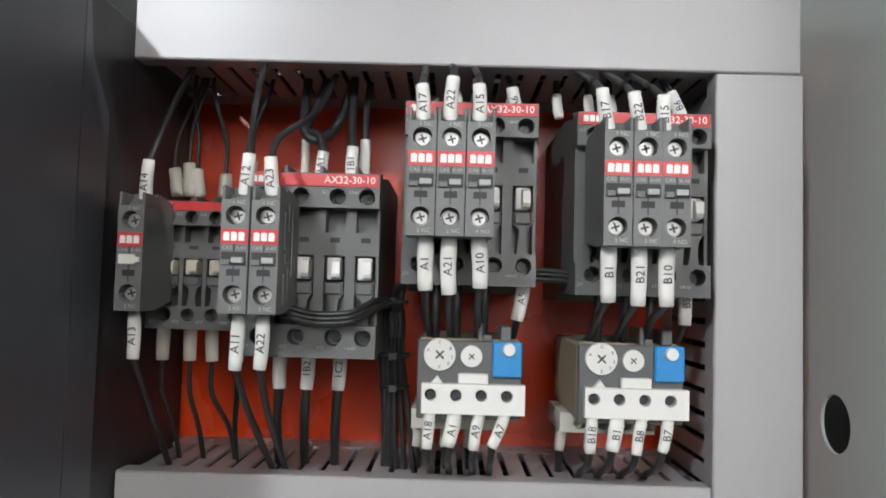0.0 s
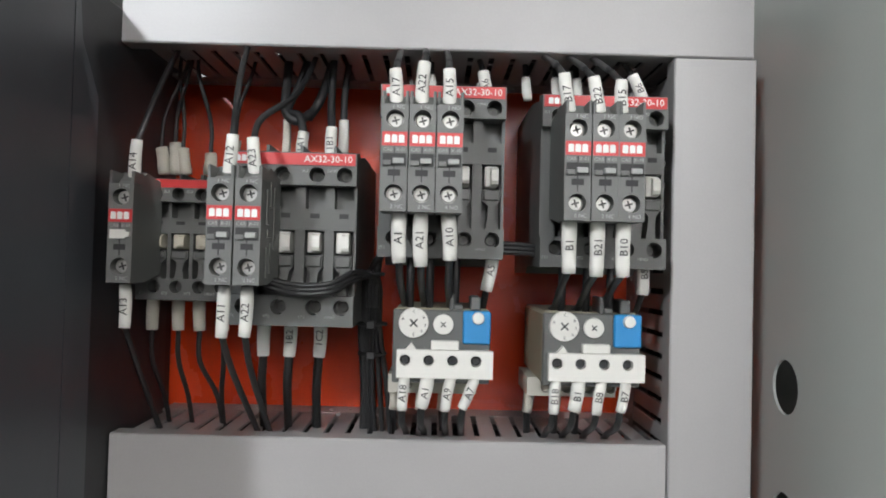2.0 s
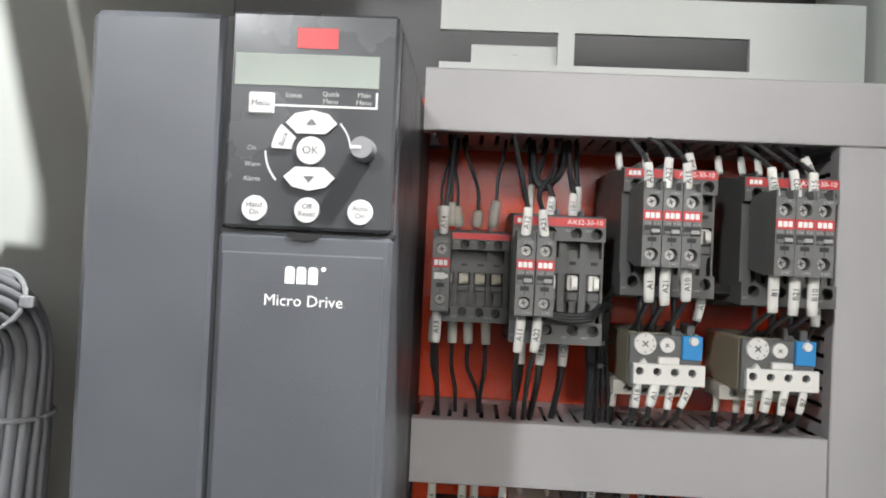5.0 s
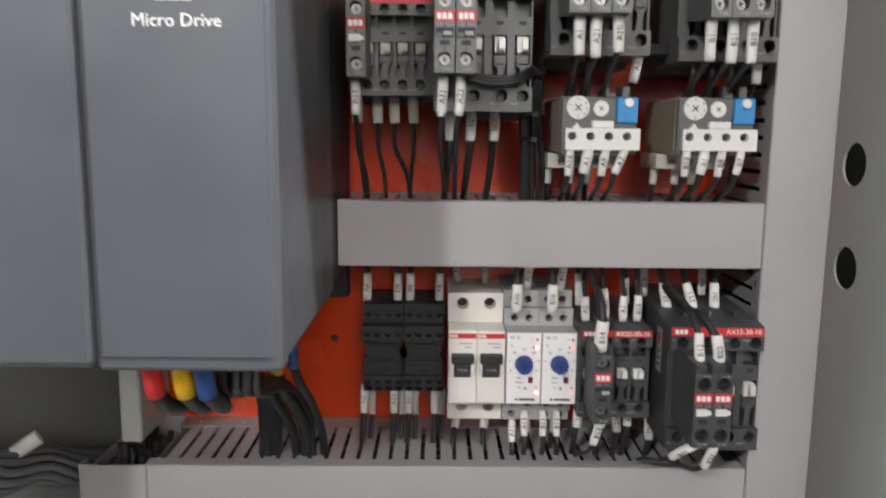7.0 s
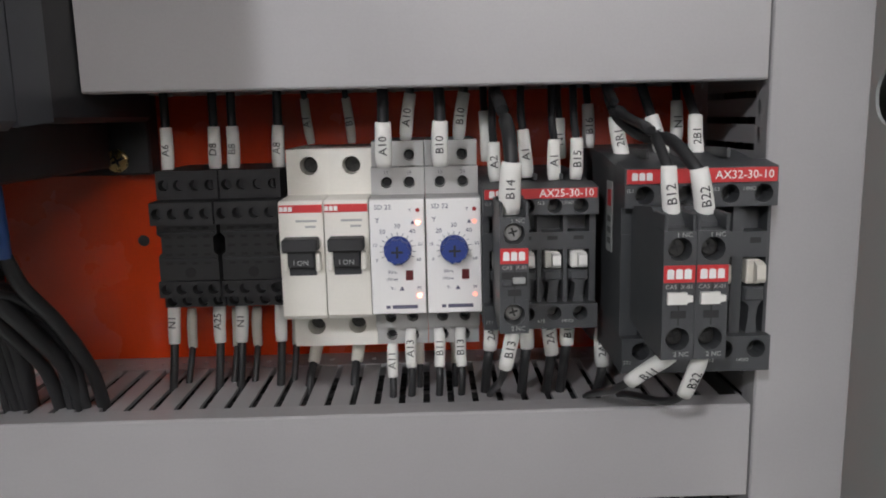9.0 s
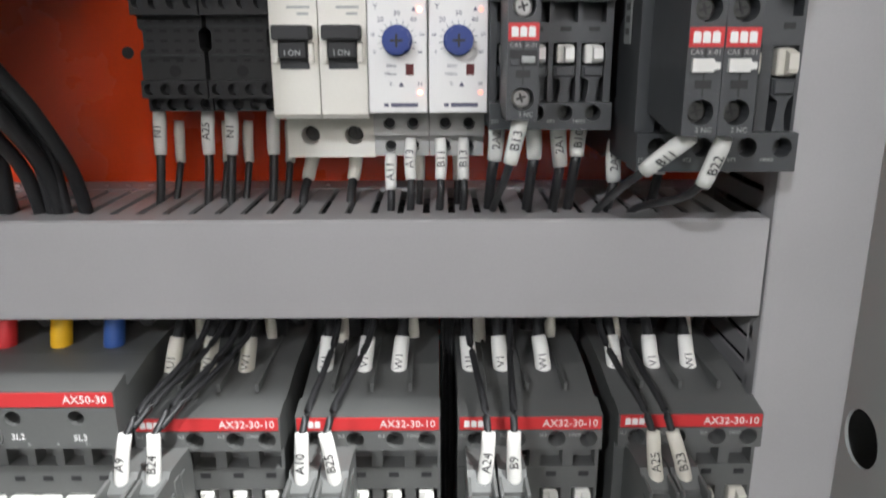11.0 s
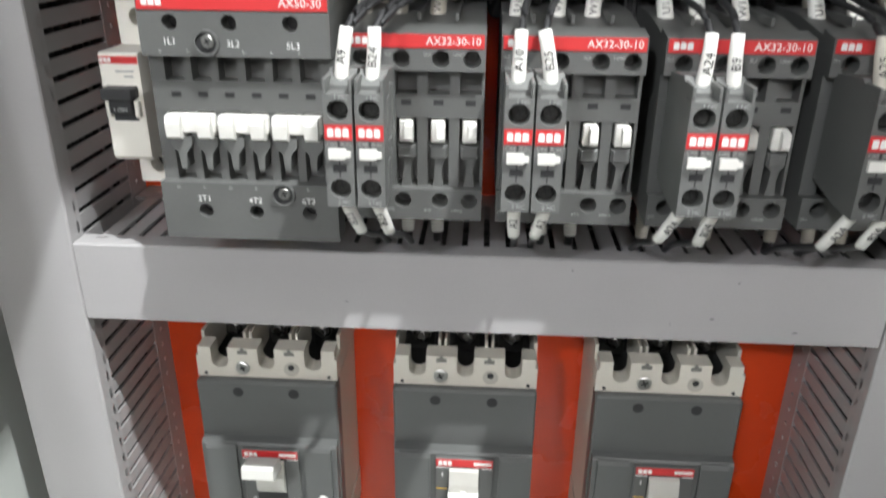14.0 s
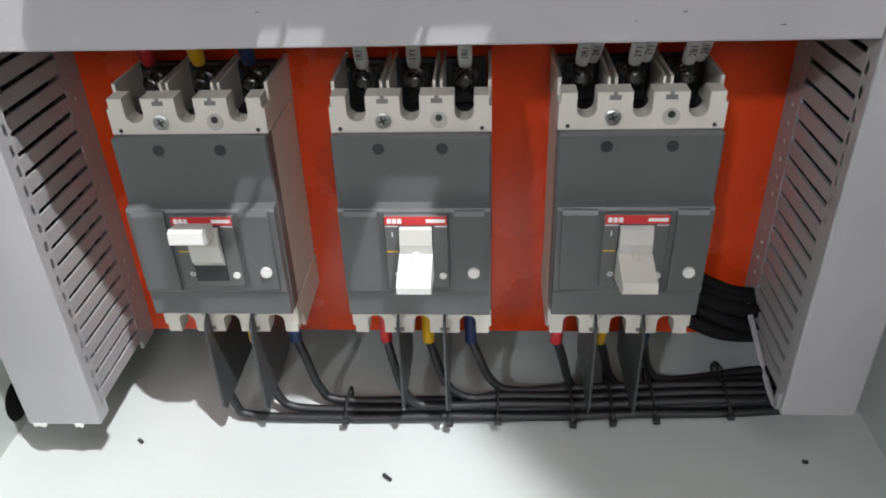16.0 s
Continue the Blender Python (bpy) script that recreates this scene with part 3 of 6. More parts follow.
contactor(0.0786, 0.3790, 0.0525, 0.100, 1.0, POLES, WELLS, "AX32-30-10", "dark contactor with cream indicator tabs at the row's end", DARK, CREAM)


def side_label(x, z, d0, d1, z0, z1):
    """A pale printed sticker on the side of a contactor."""
    ob = thing("rating_sticker", x, z, "pale printed rating sticker on a contactor's side", "sticker")
    boxes("paper", [(-0.0002, 0.0, d0, d1, z0, z1, 0)], PALE_PRINT, ob)
    boxes("print_bar", [(-0.00035, -0.0002, d0 + 0.002, d1 - 0.002, z0 + k, z0 + k + 0.0022, 0) for k in (0.003, 0.007, 0.011)], DARK, ob)
    boxes("print_mark", [(-0.00035, -0.0002, d0 + 0.002, d1 - 0.002, z1 - 0.009, z1 - 0.003, 0)], RED, ob)


side_label(0.0783 - 0.0262, 0.5395, 0.074, 0.083, 0.004, 0.030)


def big_contactor(x, z):
    """A wide contactor with six poles and bridged white tabs."""
    ob = thing("contactor", x, z, "large grey contactor with bridged white tabs and a red strip", "contactor", "contactors")
    h, d = 0.0350, 0.105
    bm = bmesh.new()
    slab(bm, [(-0.0025, -0.044), (0.06, -0.044), (0.064, -0.0415), (d - 0.012, -0.0415), (d - 0.012, 0.0450), (0.07, 0.0480), (-0.0025, 0.0480)], -h + 0.0003, h - 0.0003)
    part("housing", bm, DARK, ob)
    for name, z0, z1, holes, big in (("upper_terminal_cover", 0.0265, 0.0424, [(-0.0232, 0.0385), (-0.0015, 0.0385), (0.0208, 0.0385)], (-0.0103, 0.0315)),
                                    ("lower_terminal_cover", -0.0455, -0.0222, [(-0.0180, -0.0338), (0.0023, -0.0338), (0.0235, -0.0338)], (0.0136, -0.0262))):
        bm = bmesh.new()
        holed(bm, -h, h, z0, z1, d - 0.013, d, [(q, hz, 0.0029) for q, hz in holes], 0.008)
        cover = part(name, bm, DARK, ob)
        bm = bmesh.new()
        n = 18
        rim = [[bm.verts.new((big[0] + r * math.cos(2 * math.pi * i / n), -q, big[1] + r * math.sin(2 * math.pi * i / n))) for i in range(n)] for r, q in ((0.0048, d - 0.0002), (0.0048, d + 0.0012), (0.0039, d + 0.0012), (0.0039, d + 0.0001))]
        for a, c in zip(rim, rim[1:]):
            for i in range(n):
                bm.faces.new((a[i], a[(i + 1) % n], c[(i + 1) % n], c[i]))
        part("collar", bm, DARK, cover)
        # black disc and floors: the wells' inner shade put into colour
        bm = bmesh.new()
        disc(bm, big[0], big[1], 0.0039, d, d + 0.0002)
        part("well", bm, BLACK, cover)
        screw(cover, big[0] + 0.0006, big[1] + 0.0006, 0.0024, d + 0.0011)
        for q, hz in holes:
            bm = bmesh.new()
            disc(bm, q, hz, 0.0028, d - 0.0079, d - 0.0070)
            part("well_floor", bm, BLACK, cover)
    bm = bmesh.new()
    slab(bm, [(d - 0.0115, 0.0425), (d - 0.0004, 0.0425), (d - 0.0004, 0.0487), (d - 0.0115, 0.0505)], -h, h)
    part("top_edge", bm, DARK, ob)
    strip = boxes("red_strip", [(-h + 0.0005, h - 0.0005, d - 0.0006, d + 0.0002, 0.0430, 0.0482, 0)], RED, ob)
    brand_mark(strip, -h + 0.0062, 0.0457, d + 0.0002, 0.0078, 0.0026)
    writing("AX50-30", 0.0042, PRINT, strip, h - 0.0102, d + 0.0003, 0.0456)
    for q, name, up in ((-0.0240, "1L1", 0.0317), (-0.0005, "3L2", 0.0312), (0.0215, "5L3", 0.0307), (-0.0180, "2T1", -0.0287), (0.0023, "4T2", -0.0290), (0.0235, "6T3", -0.0288)):
        writing(name, 0.0034, PRINT, ob, q, d + 0.0001, up)
    poles = [-0.0258 + 0.0103 * i for i in range(6)]
    edges = [-h] + [v for q in poles for v in (q - 0.0036, q + 0.0036)] + [h]
    rows = [(edges[i], edges[i + 1], d - 0.0125, d - 0.0050, -0.0223, 0.0266, 0) for i in range(0, len(edges), 2)]
    rows.append((-h + 0.0002, h - 0.0002, d - 0.0125, d - 0.0046, 0.0052, 0.0168, 0))
    for r in rows[:-1]:
        boxes("grid_bar", [r], DARK, ob)
    boxes("grid_crossbar", rows[-1:], DARK, ob)
    for i, q in enumerate(poles):
        boxes("slot", [(q - 0.0018, q + 0.0018, d - 0.0047, d - 0.0043, 0.0108, 0.0126, 0)], BLACK, ob)
        bm = bmesh.new()
        prism(bm, [(q - 0.0041, -0.0046), (q + 0.0041, -0.0046), (q + 0.0041, -0.0080), (q + 0.0016, -0.0112), (q + 0.0010, -0.0175), (q - 0.0010, -0.0175), (q - 0.0016, -0.0112), (q - 0.0041, -0.0080)], d - 0.0120, d - 0.0030)
        part("tab_ledge", bm, AUX, ob)
        for k in (0.0283, -0.0240):
            writing(str((i + 5) % 6 + 1) + "-", 0.0018, PALE_PRINT, ob, q - 0.002, d + 0.0001, k)
    for q in poles[::2]:
        bm = bmesh.new()
        box(bm, q - 0.0040, q + 0.0143, d - 0.0120, d - 0.0026, -0.0030, 0.0044, 0.0006)
        for x0, x1 in ((q - 0.0042, q + 0.0014), (q + 0.0080, q + 0.0132)):
            slab(bm, [(d - 0.0100, -0.0052), (d - 0.0020, -0.0052), (d + 0.0002, -0.0040), (d + 0.0006, 0.0014), (d - 0.0008, 0.0042), (d - 0.0100, 0.0046)], x0, x1)
        part("indicator_tab", bm, WHITE, ob)


big_contactor(-0.1615, 0.3785)


def aux_block(x, z, d, back, label, tab="white", mat=None, marks=("1 NC", "2 NC")):
    """A one-pole auxiliary contact block clipped to a contactor's front; z is its logo's height."""
    mat = mat or AUX
    ob = thing("auxiliary_contact_block", x, z, label, "contact block", "auxiliary contact blocks")
    h = 0.0050
    bm = bmesh.new()
    slab(bm, [(back, -0.0235), (d - 0.014, -0.0268), (d - 0.0072, -0.0268), (d - 0.0072, 0.0145), (d - 0.014, 0.0188), (back, 0.0165)], -h + 0.0002, h - 0.0002)
    part("housing", bm, mat, ob)
    for z0, z1, hz in ((0.0030, 0.0130, 0.0075), (-0.0268, -0.0150, -0.0202)):
        bm = bmesh.new()
        holed(bm, -h + 0.0001, h - 0.0001, z0, z1, d - 0.0075, d, [(0, hz, 0.0034 if z > 0.7 else 0.0037)], 0.0070)
        face = part("terminal_face", bm, mat, ob)
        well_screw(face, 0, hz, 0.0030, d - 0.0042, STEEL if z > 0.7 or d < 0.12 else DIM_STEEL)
    boxes("middle_face", [(-h + 0.0001, h - 0.0001, d - 0.0075, d - 0.0001, -0.0151, 0.0031, 0)], mat, ob)
    boxes("wire_guard", [(-h + 0.0001, -h + 0.0013, d - 0.0110, d - 0.0002, 0.0130, 0.0180, 0.0003), (h - 0.0013, h - 0.0001, d - 0.0110, d - 0.0002, 0.0130, 0.0180, 0.0003)], mat, ob)
    logo = boxes("logo_label", [(-h + 0.0003, h - 0.0003, d - 0.0003, d + 0.0002, -0.0026, 0.0026, 0)], RED, ob)
    brand_mark(logo, 0, 0, d + 0.0002, 0.0078, 0.0030)
    bm = bmesh.new()
    if tab == "white":
        prism(bm, [(-0.0036, -0.0092), (0.0022, -0.0092), (0.0024, -0.0086), (0.0040, -0.0084), (0.0040, -0.0066), (0.0024, -0.0064), (0.0022, -0.0056), (-0.0036, -0.0056)], d - 0.0004, d + 0.0012)
        part("indicator_tab", bm, WHITE, ob)
    else:
        box(bm, -0.0043, 0.0043, d - 0.0002, d + 0.0002, -0.0102, -0.0054)
        well = part("tab_recess", bm, BLACK, ob)
        boxes("indicator_tab", [(-0.0006, 0.0036, d - 0.0002, d + 0.0016, -0.0093, -0.0072, 0.0003)], PALE_PRINT, ob)
        boxes("tab_ledge", [(-0.0042, -0.0010, d - 0.0002, d + 0.0010, -0.0101, -0.0080, 0.0003)], mat, ob)
    boxes("slot", [(-0.0023, 0.0023, d - 0.0002, d + 0.00018, -0.0137, -0.0114, 0)], BLACK, ob)
    boxes("mould_line", [(-0.0002, 0.0002, d - 0.0002, d + 0.0001, -0.0160, -0.0027, 0)], BLACK, ob)
    if d > 0.125:
        side = h - 0.0003
        for d0, d1, z0, z1 in ((0.0265, 0.0225, -0.0130, 0.0120), (0.0205, 0.0160, 0.0035, 0.0135), (0.0150, 0.0095, -0.0035, 0.0100), (0.0195, 0.0115, -0.0085, -0.0055), (0.0205, 0.0165, -0.0225, -0.0105), (0.0150, 0.0100, -0.0240, -0.0125)):
            boxes("side_rib", [(side, h + 0.00015, d - d0, d - d1, z0, z1, 0.0001)], mat, ob)
    writing("CA5", 0.0019, PALE_PRINT, ob, -0.0024, d + 0.0001, -0.0040)
    writing("X-01" if marks[0] == "1 NC" else "X-10", 0.0019, PALE_PRINT, ob, 0.0024, d + 0.0001, -0.0040)
    writing(marks[0], 0.0021, PALE_PRINT, ob, 0.0012, d + 0.0001, 0.0118)
    writing(marks[1], 0.0021, PALE_PRINT, ob, 0.0012, d + 0.0001, -0.0251)
    return ob


aux_block(-0.1215, 0.7362, 0.112, 0.080, "narrow grey auxiliary contact block on the small contactor")
for q in (-0.0762, -0.0657):
    aux_block(q, 0.7370, 0.133, 0.098, "grey auxiliary contact block with a red logo label", "dark")
for q in (-0.0117, -0.0015, 0.0087):
    aux_block(q, 0.7657, 0.136, 0.098, "grey auxiliary contact block with a red logo label", "dark", None, ("3 NO", "4 NO") if q > 0.005 else ("1 NC", "2 NC"))
for q in (0.0562, 0.0664, 0.0763):
    aux_block(q, 0.7640, 0.136, 0.098, "grey auxiliary contact block with a red logo label", "dark", None, ("3 NO", "4 NO") if q > 0.07 else ("1 NC", "2 NC"))
aux_block(0.0135, 0.5476, 0.107, 0.078, "narrow grey auxiliary contact block on the small contactor", "dark", ROW_TWO_GREY)
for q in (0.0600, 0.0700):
    aux_block(q, 0.5460, 0.1345, 0.098, "dark grey auxiliary contact block with a white tab", "white", ROW_TWO_GREY)
for q in (-0.1195, -0.1088, -0.0588, -0.0483, 0.0015, 0.0120):
    aux_block(q, 0.3855, 0.1330, 0.098, "light grey auxiliary contact block with a white tab", "white")
for q in (0.0602, 0.0706):
    aux_block(q, 0.3860, 0.1330, 0.098, "dark grey auxiliary contact block with a cream tab", "white", DARK)


def overload(x, z, label):
    """A thermal overload relay hanging under its contactor."""
    ob = thing("overload_relay", x, z, label, "overload relay", "overload relays")
    d = 0.0975
    boxes("housing", [(-0.0205, 0.0203, 0.030, 0.0925, -0.0140, 0.0170, 0.0012)], OLIVE, ob)
    boxes("front_panel", [(-0.0205, 0.0203, 0.0926, d - 0.0010, -0.0140, 0.0165, 0.0006)], COVER, ob)
    for name, dx, dz, r in (("current_dial", -0.0118, 0.0110, 0.0064), ("mode_dial", 0.0006, 0.0106, 0.0043)):
        bm = bmesh.new()
        disc(bm, dx, dz, r, d - 0.0012, d + 0.0006, 24, r * 0.96)
        dial = part(name, bm, WHITE, ob)
        bm = bmesh.new()
        k = r * 0.34
        for ux, uz in ((1, 1), (-1, 1)):
            prism(bm, [(dx + (a * ux - c * uz * 0.16) * k * 0.7, dz + (a * uz + c * ux * 0.16) * k * 0.7) for a, c in ((-1, -1), (1, -1), (1, 1), (-1, 1))], d + 0.0006, d + 0.0008)
        part("cross_slot", bm, DARKER, dial)
        if r > 0.005:
            for i, t in enumerate((160, 90, 30, -10, -45, -90)):
                writing("ACB20E"[i], 0.0018, INK, dial, dx + 0.0048 * math.cos(radians(t)), d + 0.0007, dz + 0.0048 * math.sin(radians(t)))
    bm = bmesh.new()
    box(bm, 0.0088, 0.0203, d - 0.0012, d + 0.0012, 0.0028, 0.0165, 0.0006)
    reset = part("reset_block", bm, BLUE, ob, "blue reset block")
    bm = bmesh.new()
    disc(bm, 0.0150, 0.0136, 0.0027, d + 0.0010, d + 0.0032, 18, 0.0023)
    part("reset_button", bm, WHITE, reset)
    bm = bmesh.new()
    holed(bm, -0.0185, 0.0215, -0.0115, 0.0000, d - 0.0012, d + 0.0030, [(-0.0150 + 0.0098 * i, -0.0042, 0.0023) for i in range(4)], 0.0040)
    block = part("terminal_strip", bm, WHITE, ob, "white terminal strip")
    boxes("strip_tab", [(-0.0045, 0.0072, d - 0.0010, d + 0.0026, 0.0001, 0.0040, 0.0004)], WHITE, block)
    bm = bmesh.new()
    prism(bm, [(-0.0150, 0.0001), (-0.0105, 0.0001), (-0.0125, 0.0030)], d - 0.0010, d + 0.0026)
    part("dial_pointer", bm, WHITE, block)
    for i in range(4):
        screw(block, -0.0150 + 0.0098 * i, -0.0042, 0.0018, d + 0.0008, DARKER)
    bm = bmesh.new()
    holed(bm, -0.0235, 0.0165, -0.0225, -0.0142, 0.035, 0.070, [(-0.0150 + 0.0098 * i, -0.0185, 0.0026) for i in range(4)], 0.006)
    part("load_terminal_block", bm, CREAM, ob)
    boxes("hook", [(0.0030, 0.0050, 0.080, 0.0965, 0.0166, 0.0235, 0.0004), (0.0050, 0.0085, 0.080, 0.0965, 0.0166, 0.0190, 0.0004)], COVER, ob)
    boxes("lever", [(0.0118, 0.0160, 0.080, 0.0965, 0.0166, 0.0225, 0.0005)], COVER, ob)
    return ob


overload(0.0078, 0.6843, "dark grey thermal overload relay with a blue reset block")
overload(0.0708, 0.6843, "beige-sided thermal overload relay with a blue reset block")


def relay_socket(x, z, label):
    """A black plug-in relay socket with rows of screw wells."""
    ob = thing("relay_socket", x, z, label, "relay socket", "black relay sockets")
    h = 0.0124
    boxes("body", [(-h + 0.0030, h - 0.0030, -0.0025, 0.042, -0.0255, 0.0300, 0.0008)], BLACK, ob)
    wells = [-0.0095, -0.0033, 0.0033, 0.0095]
    for z0, z1, d in ((0.0190, 0.0305, 0.046), (0.0098, 0.0187, 0.056), (-0.0205, -0.0140, 0.052), (-0.0260, -0.0207, 0.046)):
        bm = bmesh.new()
        holed(bm, -h, h, z0, z1, 0.000, d, [(q, (z0 + z1) / 2, 0.0022) for q in wells], 0.006)
        step = part("terminal_step", bm, BLACK, ob)
        for q in wells:
            bm = bmesh.new()
            disc(bm, q, (z0 + z1) / 2, 0.0020, d - 0.0059, d - 0.0050, 10)
            part("terminal_screw", bm, DARKER, step)
    bm = bmesh.new()
    k = h - 0.0004
    prism(bm, [(-k, -0.0138), (k, -0.0138), (k, -0.0035), (k - 0.0016, -0.0020), (k - 0.0016, 0.0040), (k, 0.0055), (k, 0.0096), (-k, 0.0096), (-k, 0.0055), (-k + 0.0016, 0.0040), (-k + 0.0016, -0.0020), (-k, -0.0035)], 0.0415, 0.0505)
    part("contact_field", bm, BLACK, ob)
    for q in (-0.0078, -0.0026, 0.0026, 0.0078):
        for k in (0.0078, 0.0042, 0.0006, -0.0030, -0.0066):
            boxes("contact_slot", [(q - 0.0013, q + 0.0013, 0.0504, 0.0507, k - 0.0005, k + 0.0005, 0)], PALE_SLOT, ob)
    for k in (0.0060, -0.0048):
        boxes("field_ridge", [(-h + 0.0012, h - 0.0012, 0.0504, 0.0516, k - 0.0004, k + 0.0004, 0)], DARKER, ob)
    bm = bmesh.new()
    disc(bm, 0.0005, -0.0105, 0.0022, 0.0504, 0.0508)
    part("locating_hole", bm, PALE_SLOT, ob)
    return ob


relay_socket(-0.1128, 0.5440, "black plug-in relay socket, empty, wired above and below")
relay_socket(-0.0872, 0.5440, "black plug-in relay socket, empty, beside the small breakers")


def small_breaker(x, z, label, mat=None):
    """A one-pole rail breaker, switched on."""
    mat = mat or MCB_GREY
    ob = thing("circuit_breaker", x, z, label, "circuit breaker", "small circuit breakers")
    h = 0.0086
    for z0, z1, hz in ((0.0226, 0.0412, 0.0345), (-0.0412, -0.0240, -0.0325)):
        bm = bmesh.new()
        holed(bm, -h, h, z0, z1, -0.0025, 0.046, [(0.0004, hz, 0.0037)], 0.010, 18)
        face = part("terminal_face", bm, mat, ob)
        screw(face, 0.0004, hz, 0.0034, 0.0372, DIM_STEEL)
    boxes("body", [(-h + 0.0001, h - 0.0001, -0.0025, 0.0500, -0.0241, 0.0227, 0)], mat, ob)
    bm = bmesh.new()
    slab(bm, [(0.049, -0.0241), (0.0670, -0.0238), (0.0690, -0.0220), (0.0690, 0.0215), (0.0680, 0.0226), (0.049, 0.0227)], -h + 0.0002, h - 0.0002)
    nose = part("nose", bm, mat, ob)
    strip = boxes("red_strip", [(-h + 0.0004, h - 0.0004, 0.0686, 0.0692, 0.0182, 0.0212, 0)], RED, nose)
    brand_mark(strip, -0.0055, 0.0197, 0.0692, 0.0052, 0.0018)
    bars(nose, [(0.0020, 0.0150, 0.0080, 0.0008), (0.0035, 0.0128, 0.0040, 0.0008)], 0.0690, PALE_PRINT)
    boxes("switch_recess", [(-0.0052, 0.0052, 0.0687, 0.0693, -0.0060, 0.0075, 0)], DARKER, ob)
    bm = bmesh.new()
    box(bm, -0.0067, 0.0067, 0.0680, 0.0760, 0.0040, 0.0090, 0.0006)
    box(bm, -0.0050, 0.0050, 0.0680, 0.0735, -0.0022, 0.0042, 0.0005)
    lever = part("switch_lever", bm, BLACK, ob)
    writing("I ON", 0.0028, PALE_PRINT, lever, 0, 0.0737, -0.0004)
    for k in (-1, 1):
        boxes("lever_guard", [(k * 0.0062 - 0.0010, k * 0.0062 + 0.0010, 0.0688, 0.0722, -0.0040, 0.0034, 0.0005)], mat, ob)
    return ob


small_breaker(-0.0634, 0.5410, "light grey one-pole circuit breaker, switched on")
small_breaker(-0.0462, 0.5410, "light grey one-pole circuit breaker, switched on")
small_breaker(-0.2235, 0.3770, "light grey one-pole breaker half behind the large contactor")


def timer(x, z, label, lit):
    """A star-delta timer relay with a white label face and a blue knob."""
    ob = thing("timer_relay", x, z, label, "timer relay", "timer relays")
    h, d = 0.0105, 0.0730
    for z0, z1, dd, holes in ((0.0300, 0.0400, 0.049, (0.0045, -0.0045)), (0.0192, 0.0299, 0.055, (-0.0045, 0.0045)), (-0.0352, -0.0252, 0.055, (-0.0045, 0.0045)), (-0.0440, -0.0353, 0.049, (-0.0045, 0.0045))):
        bm = bmesh.new()
        holed(bm, -h, h, z0, z1, -0.0025, dd, [(q, (z0 + z1) / 2 - 0.0006, 0.0023) for q in holes], 0.007)
        step = part("terminal_step", bm, TIMER_BODY, ob)
        for q in holes:
            screw(step, q, (z0 + z1) / 2 - 0.0006, 0.0019, dd - 0.0050, DARKER)
        if dd > 0.05:
            for q, name in zip(holes, ("15", "28") if z0 > 0 else ("16", "26")):
                writing(name, 0.0022, PALE_PRINT if z0 < 0 else COVER_INK, step, q, dd + 0.0001, z0 + (0.0085 if z0 > 0 else 0.0015))
    boxes("body", [(-h + 0.0001, h - 0.0001, -0.0025, d - 0.0008, -0.0252, 0.0192, 0)], TIMER_BODY, ob)
    face = boxes("face", [(-h + 0.0002, h - 0.0002, d - 0.0010, d, -0.0250, 0.0190, 0.0004)], TIMER_FACE, ob, "white printed face")
    writing("SD 22", 0.0026, INK_SOFT, face, -0.0052, d + 0.0001, 0.0162)
    writing("Y", 0.0028, INK_SOFT, face, -0.0074, d + 0.0001, 0.0112)
    for text, t in (("0", 206), ("10", 168), ("20", 130), ("30", 90), ("40", 50), ("50", 12), ("60", -26)):
        writing(text, 0.0024 if 20 < t < 140 else 0.0017, INK_SOFT, face, 0.0088 * math.cos(radians(t)), d + 0.0001, 0.0090 * math.sin(radians(t)))
    bm = bmesh.new()
    for i in range(13):
        t = radians(206 - i * 232 / 12)
        c, s = math.cos(t), math.sin(t)
        prism(bm, [(a * c - k * s, a * s + k * c) for a, k in ((0.0054, -0.0001), (0.0068, -0.0001), (0.0068, 0.0001), (0.0054, 0.0001))], d, d + 0.0001)
    part("scale", bm, INK_SOFT, face)
    bm = bmesh.new()
    disc(bm, 0, 0, 0.0053, d - 0.0003, d + 0.0012, 28)
    outline = []
    for i in range(40):
        r = 0.0048 if i % 4 < 2 else 0.0043
        outline.append((r * math.cos(2 * math.pi * i / 40), r * math.sin(2 * math.pi * i / 40)))
    prism(bm, outline, d + 0.0010, d + 0.0060)
    knob = part("knob", bm, KNOB_BLUE, ob, "dark blue knob")
    boxes("cross_slot", [(-0.0022, 0.0022, d + 0.0059, d + 0.0062, -0.0004, 0.0004, 0), (-0.0004, 0.0004, d + 0.0059, d + 0.0063, -0.0022, 0.0022, 0)], BLACK, knob)
    boxes("mode_switch", [(0.0028, 0.0056, d - 0.0002, d + 0.0003, -0.0118, -0.0080, 0)], DARK_RED, ob)
    writing("50ms", 0.0017, INK_SOFT, face, -0.0022, d + 0.0001, -0.0086)
    writing("100ms", 0.0017, INK_SOFT, face, -0.0026, d + 0.0001, -0.0114)
    writing("Y-", 0.0020, INK_SOFT, face, -0.0022, d + 0.0001, -0.0150)
    bm = bmesh.new()
    prism(bm, [(0.0002, -0.0158), (0.0022, -0.0158), (0.0012, -0.0141)], d, d + 0.0001)
    part("delta_sign", bm, INK_SOFT, face)
    bm = bmesh.new()
    prism(bm, [(0.0050, 0.0097), (0.0066, 0.0097), (0.0058, 0.0112)], d, d + 0.0001)
    part("delta_sign", bm, INK_SOFT, face)
    writing("Y", 0.0018, INK_SOFT, face, 0.0050, d + 0.0001, 0.0150)
    writing("M", 0.0020, INK_SOFT, face, 0.0078, d + 0.0001, -0.0150)
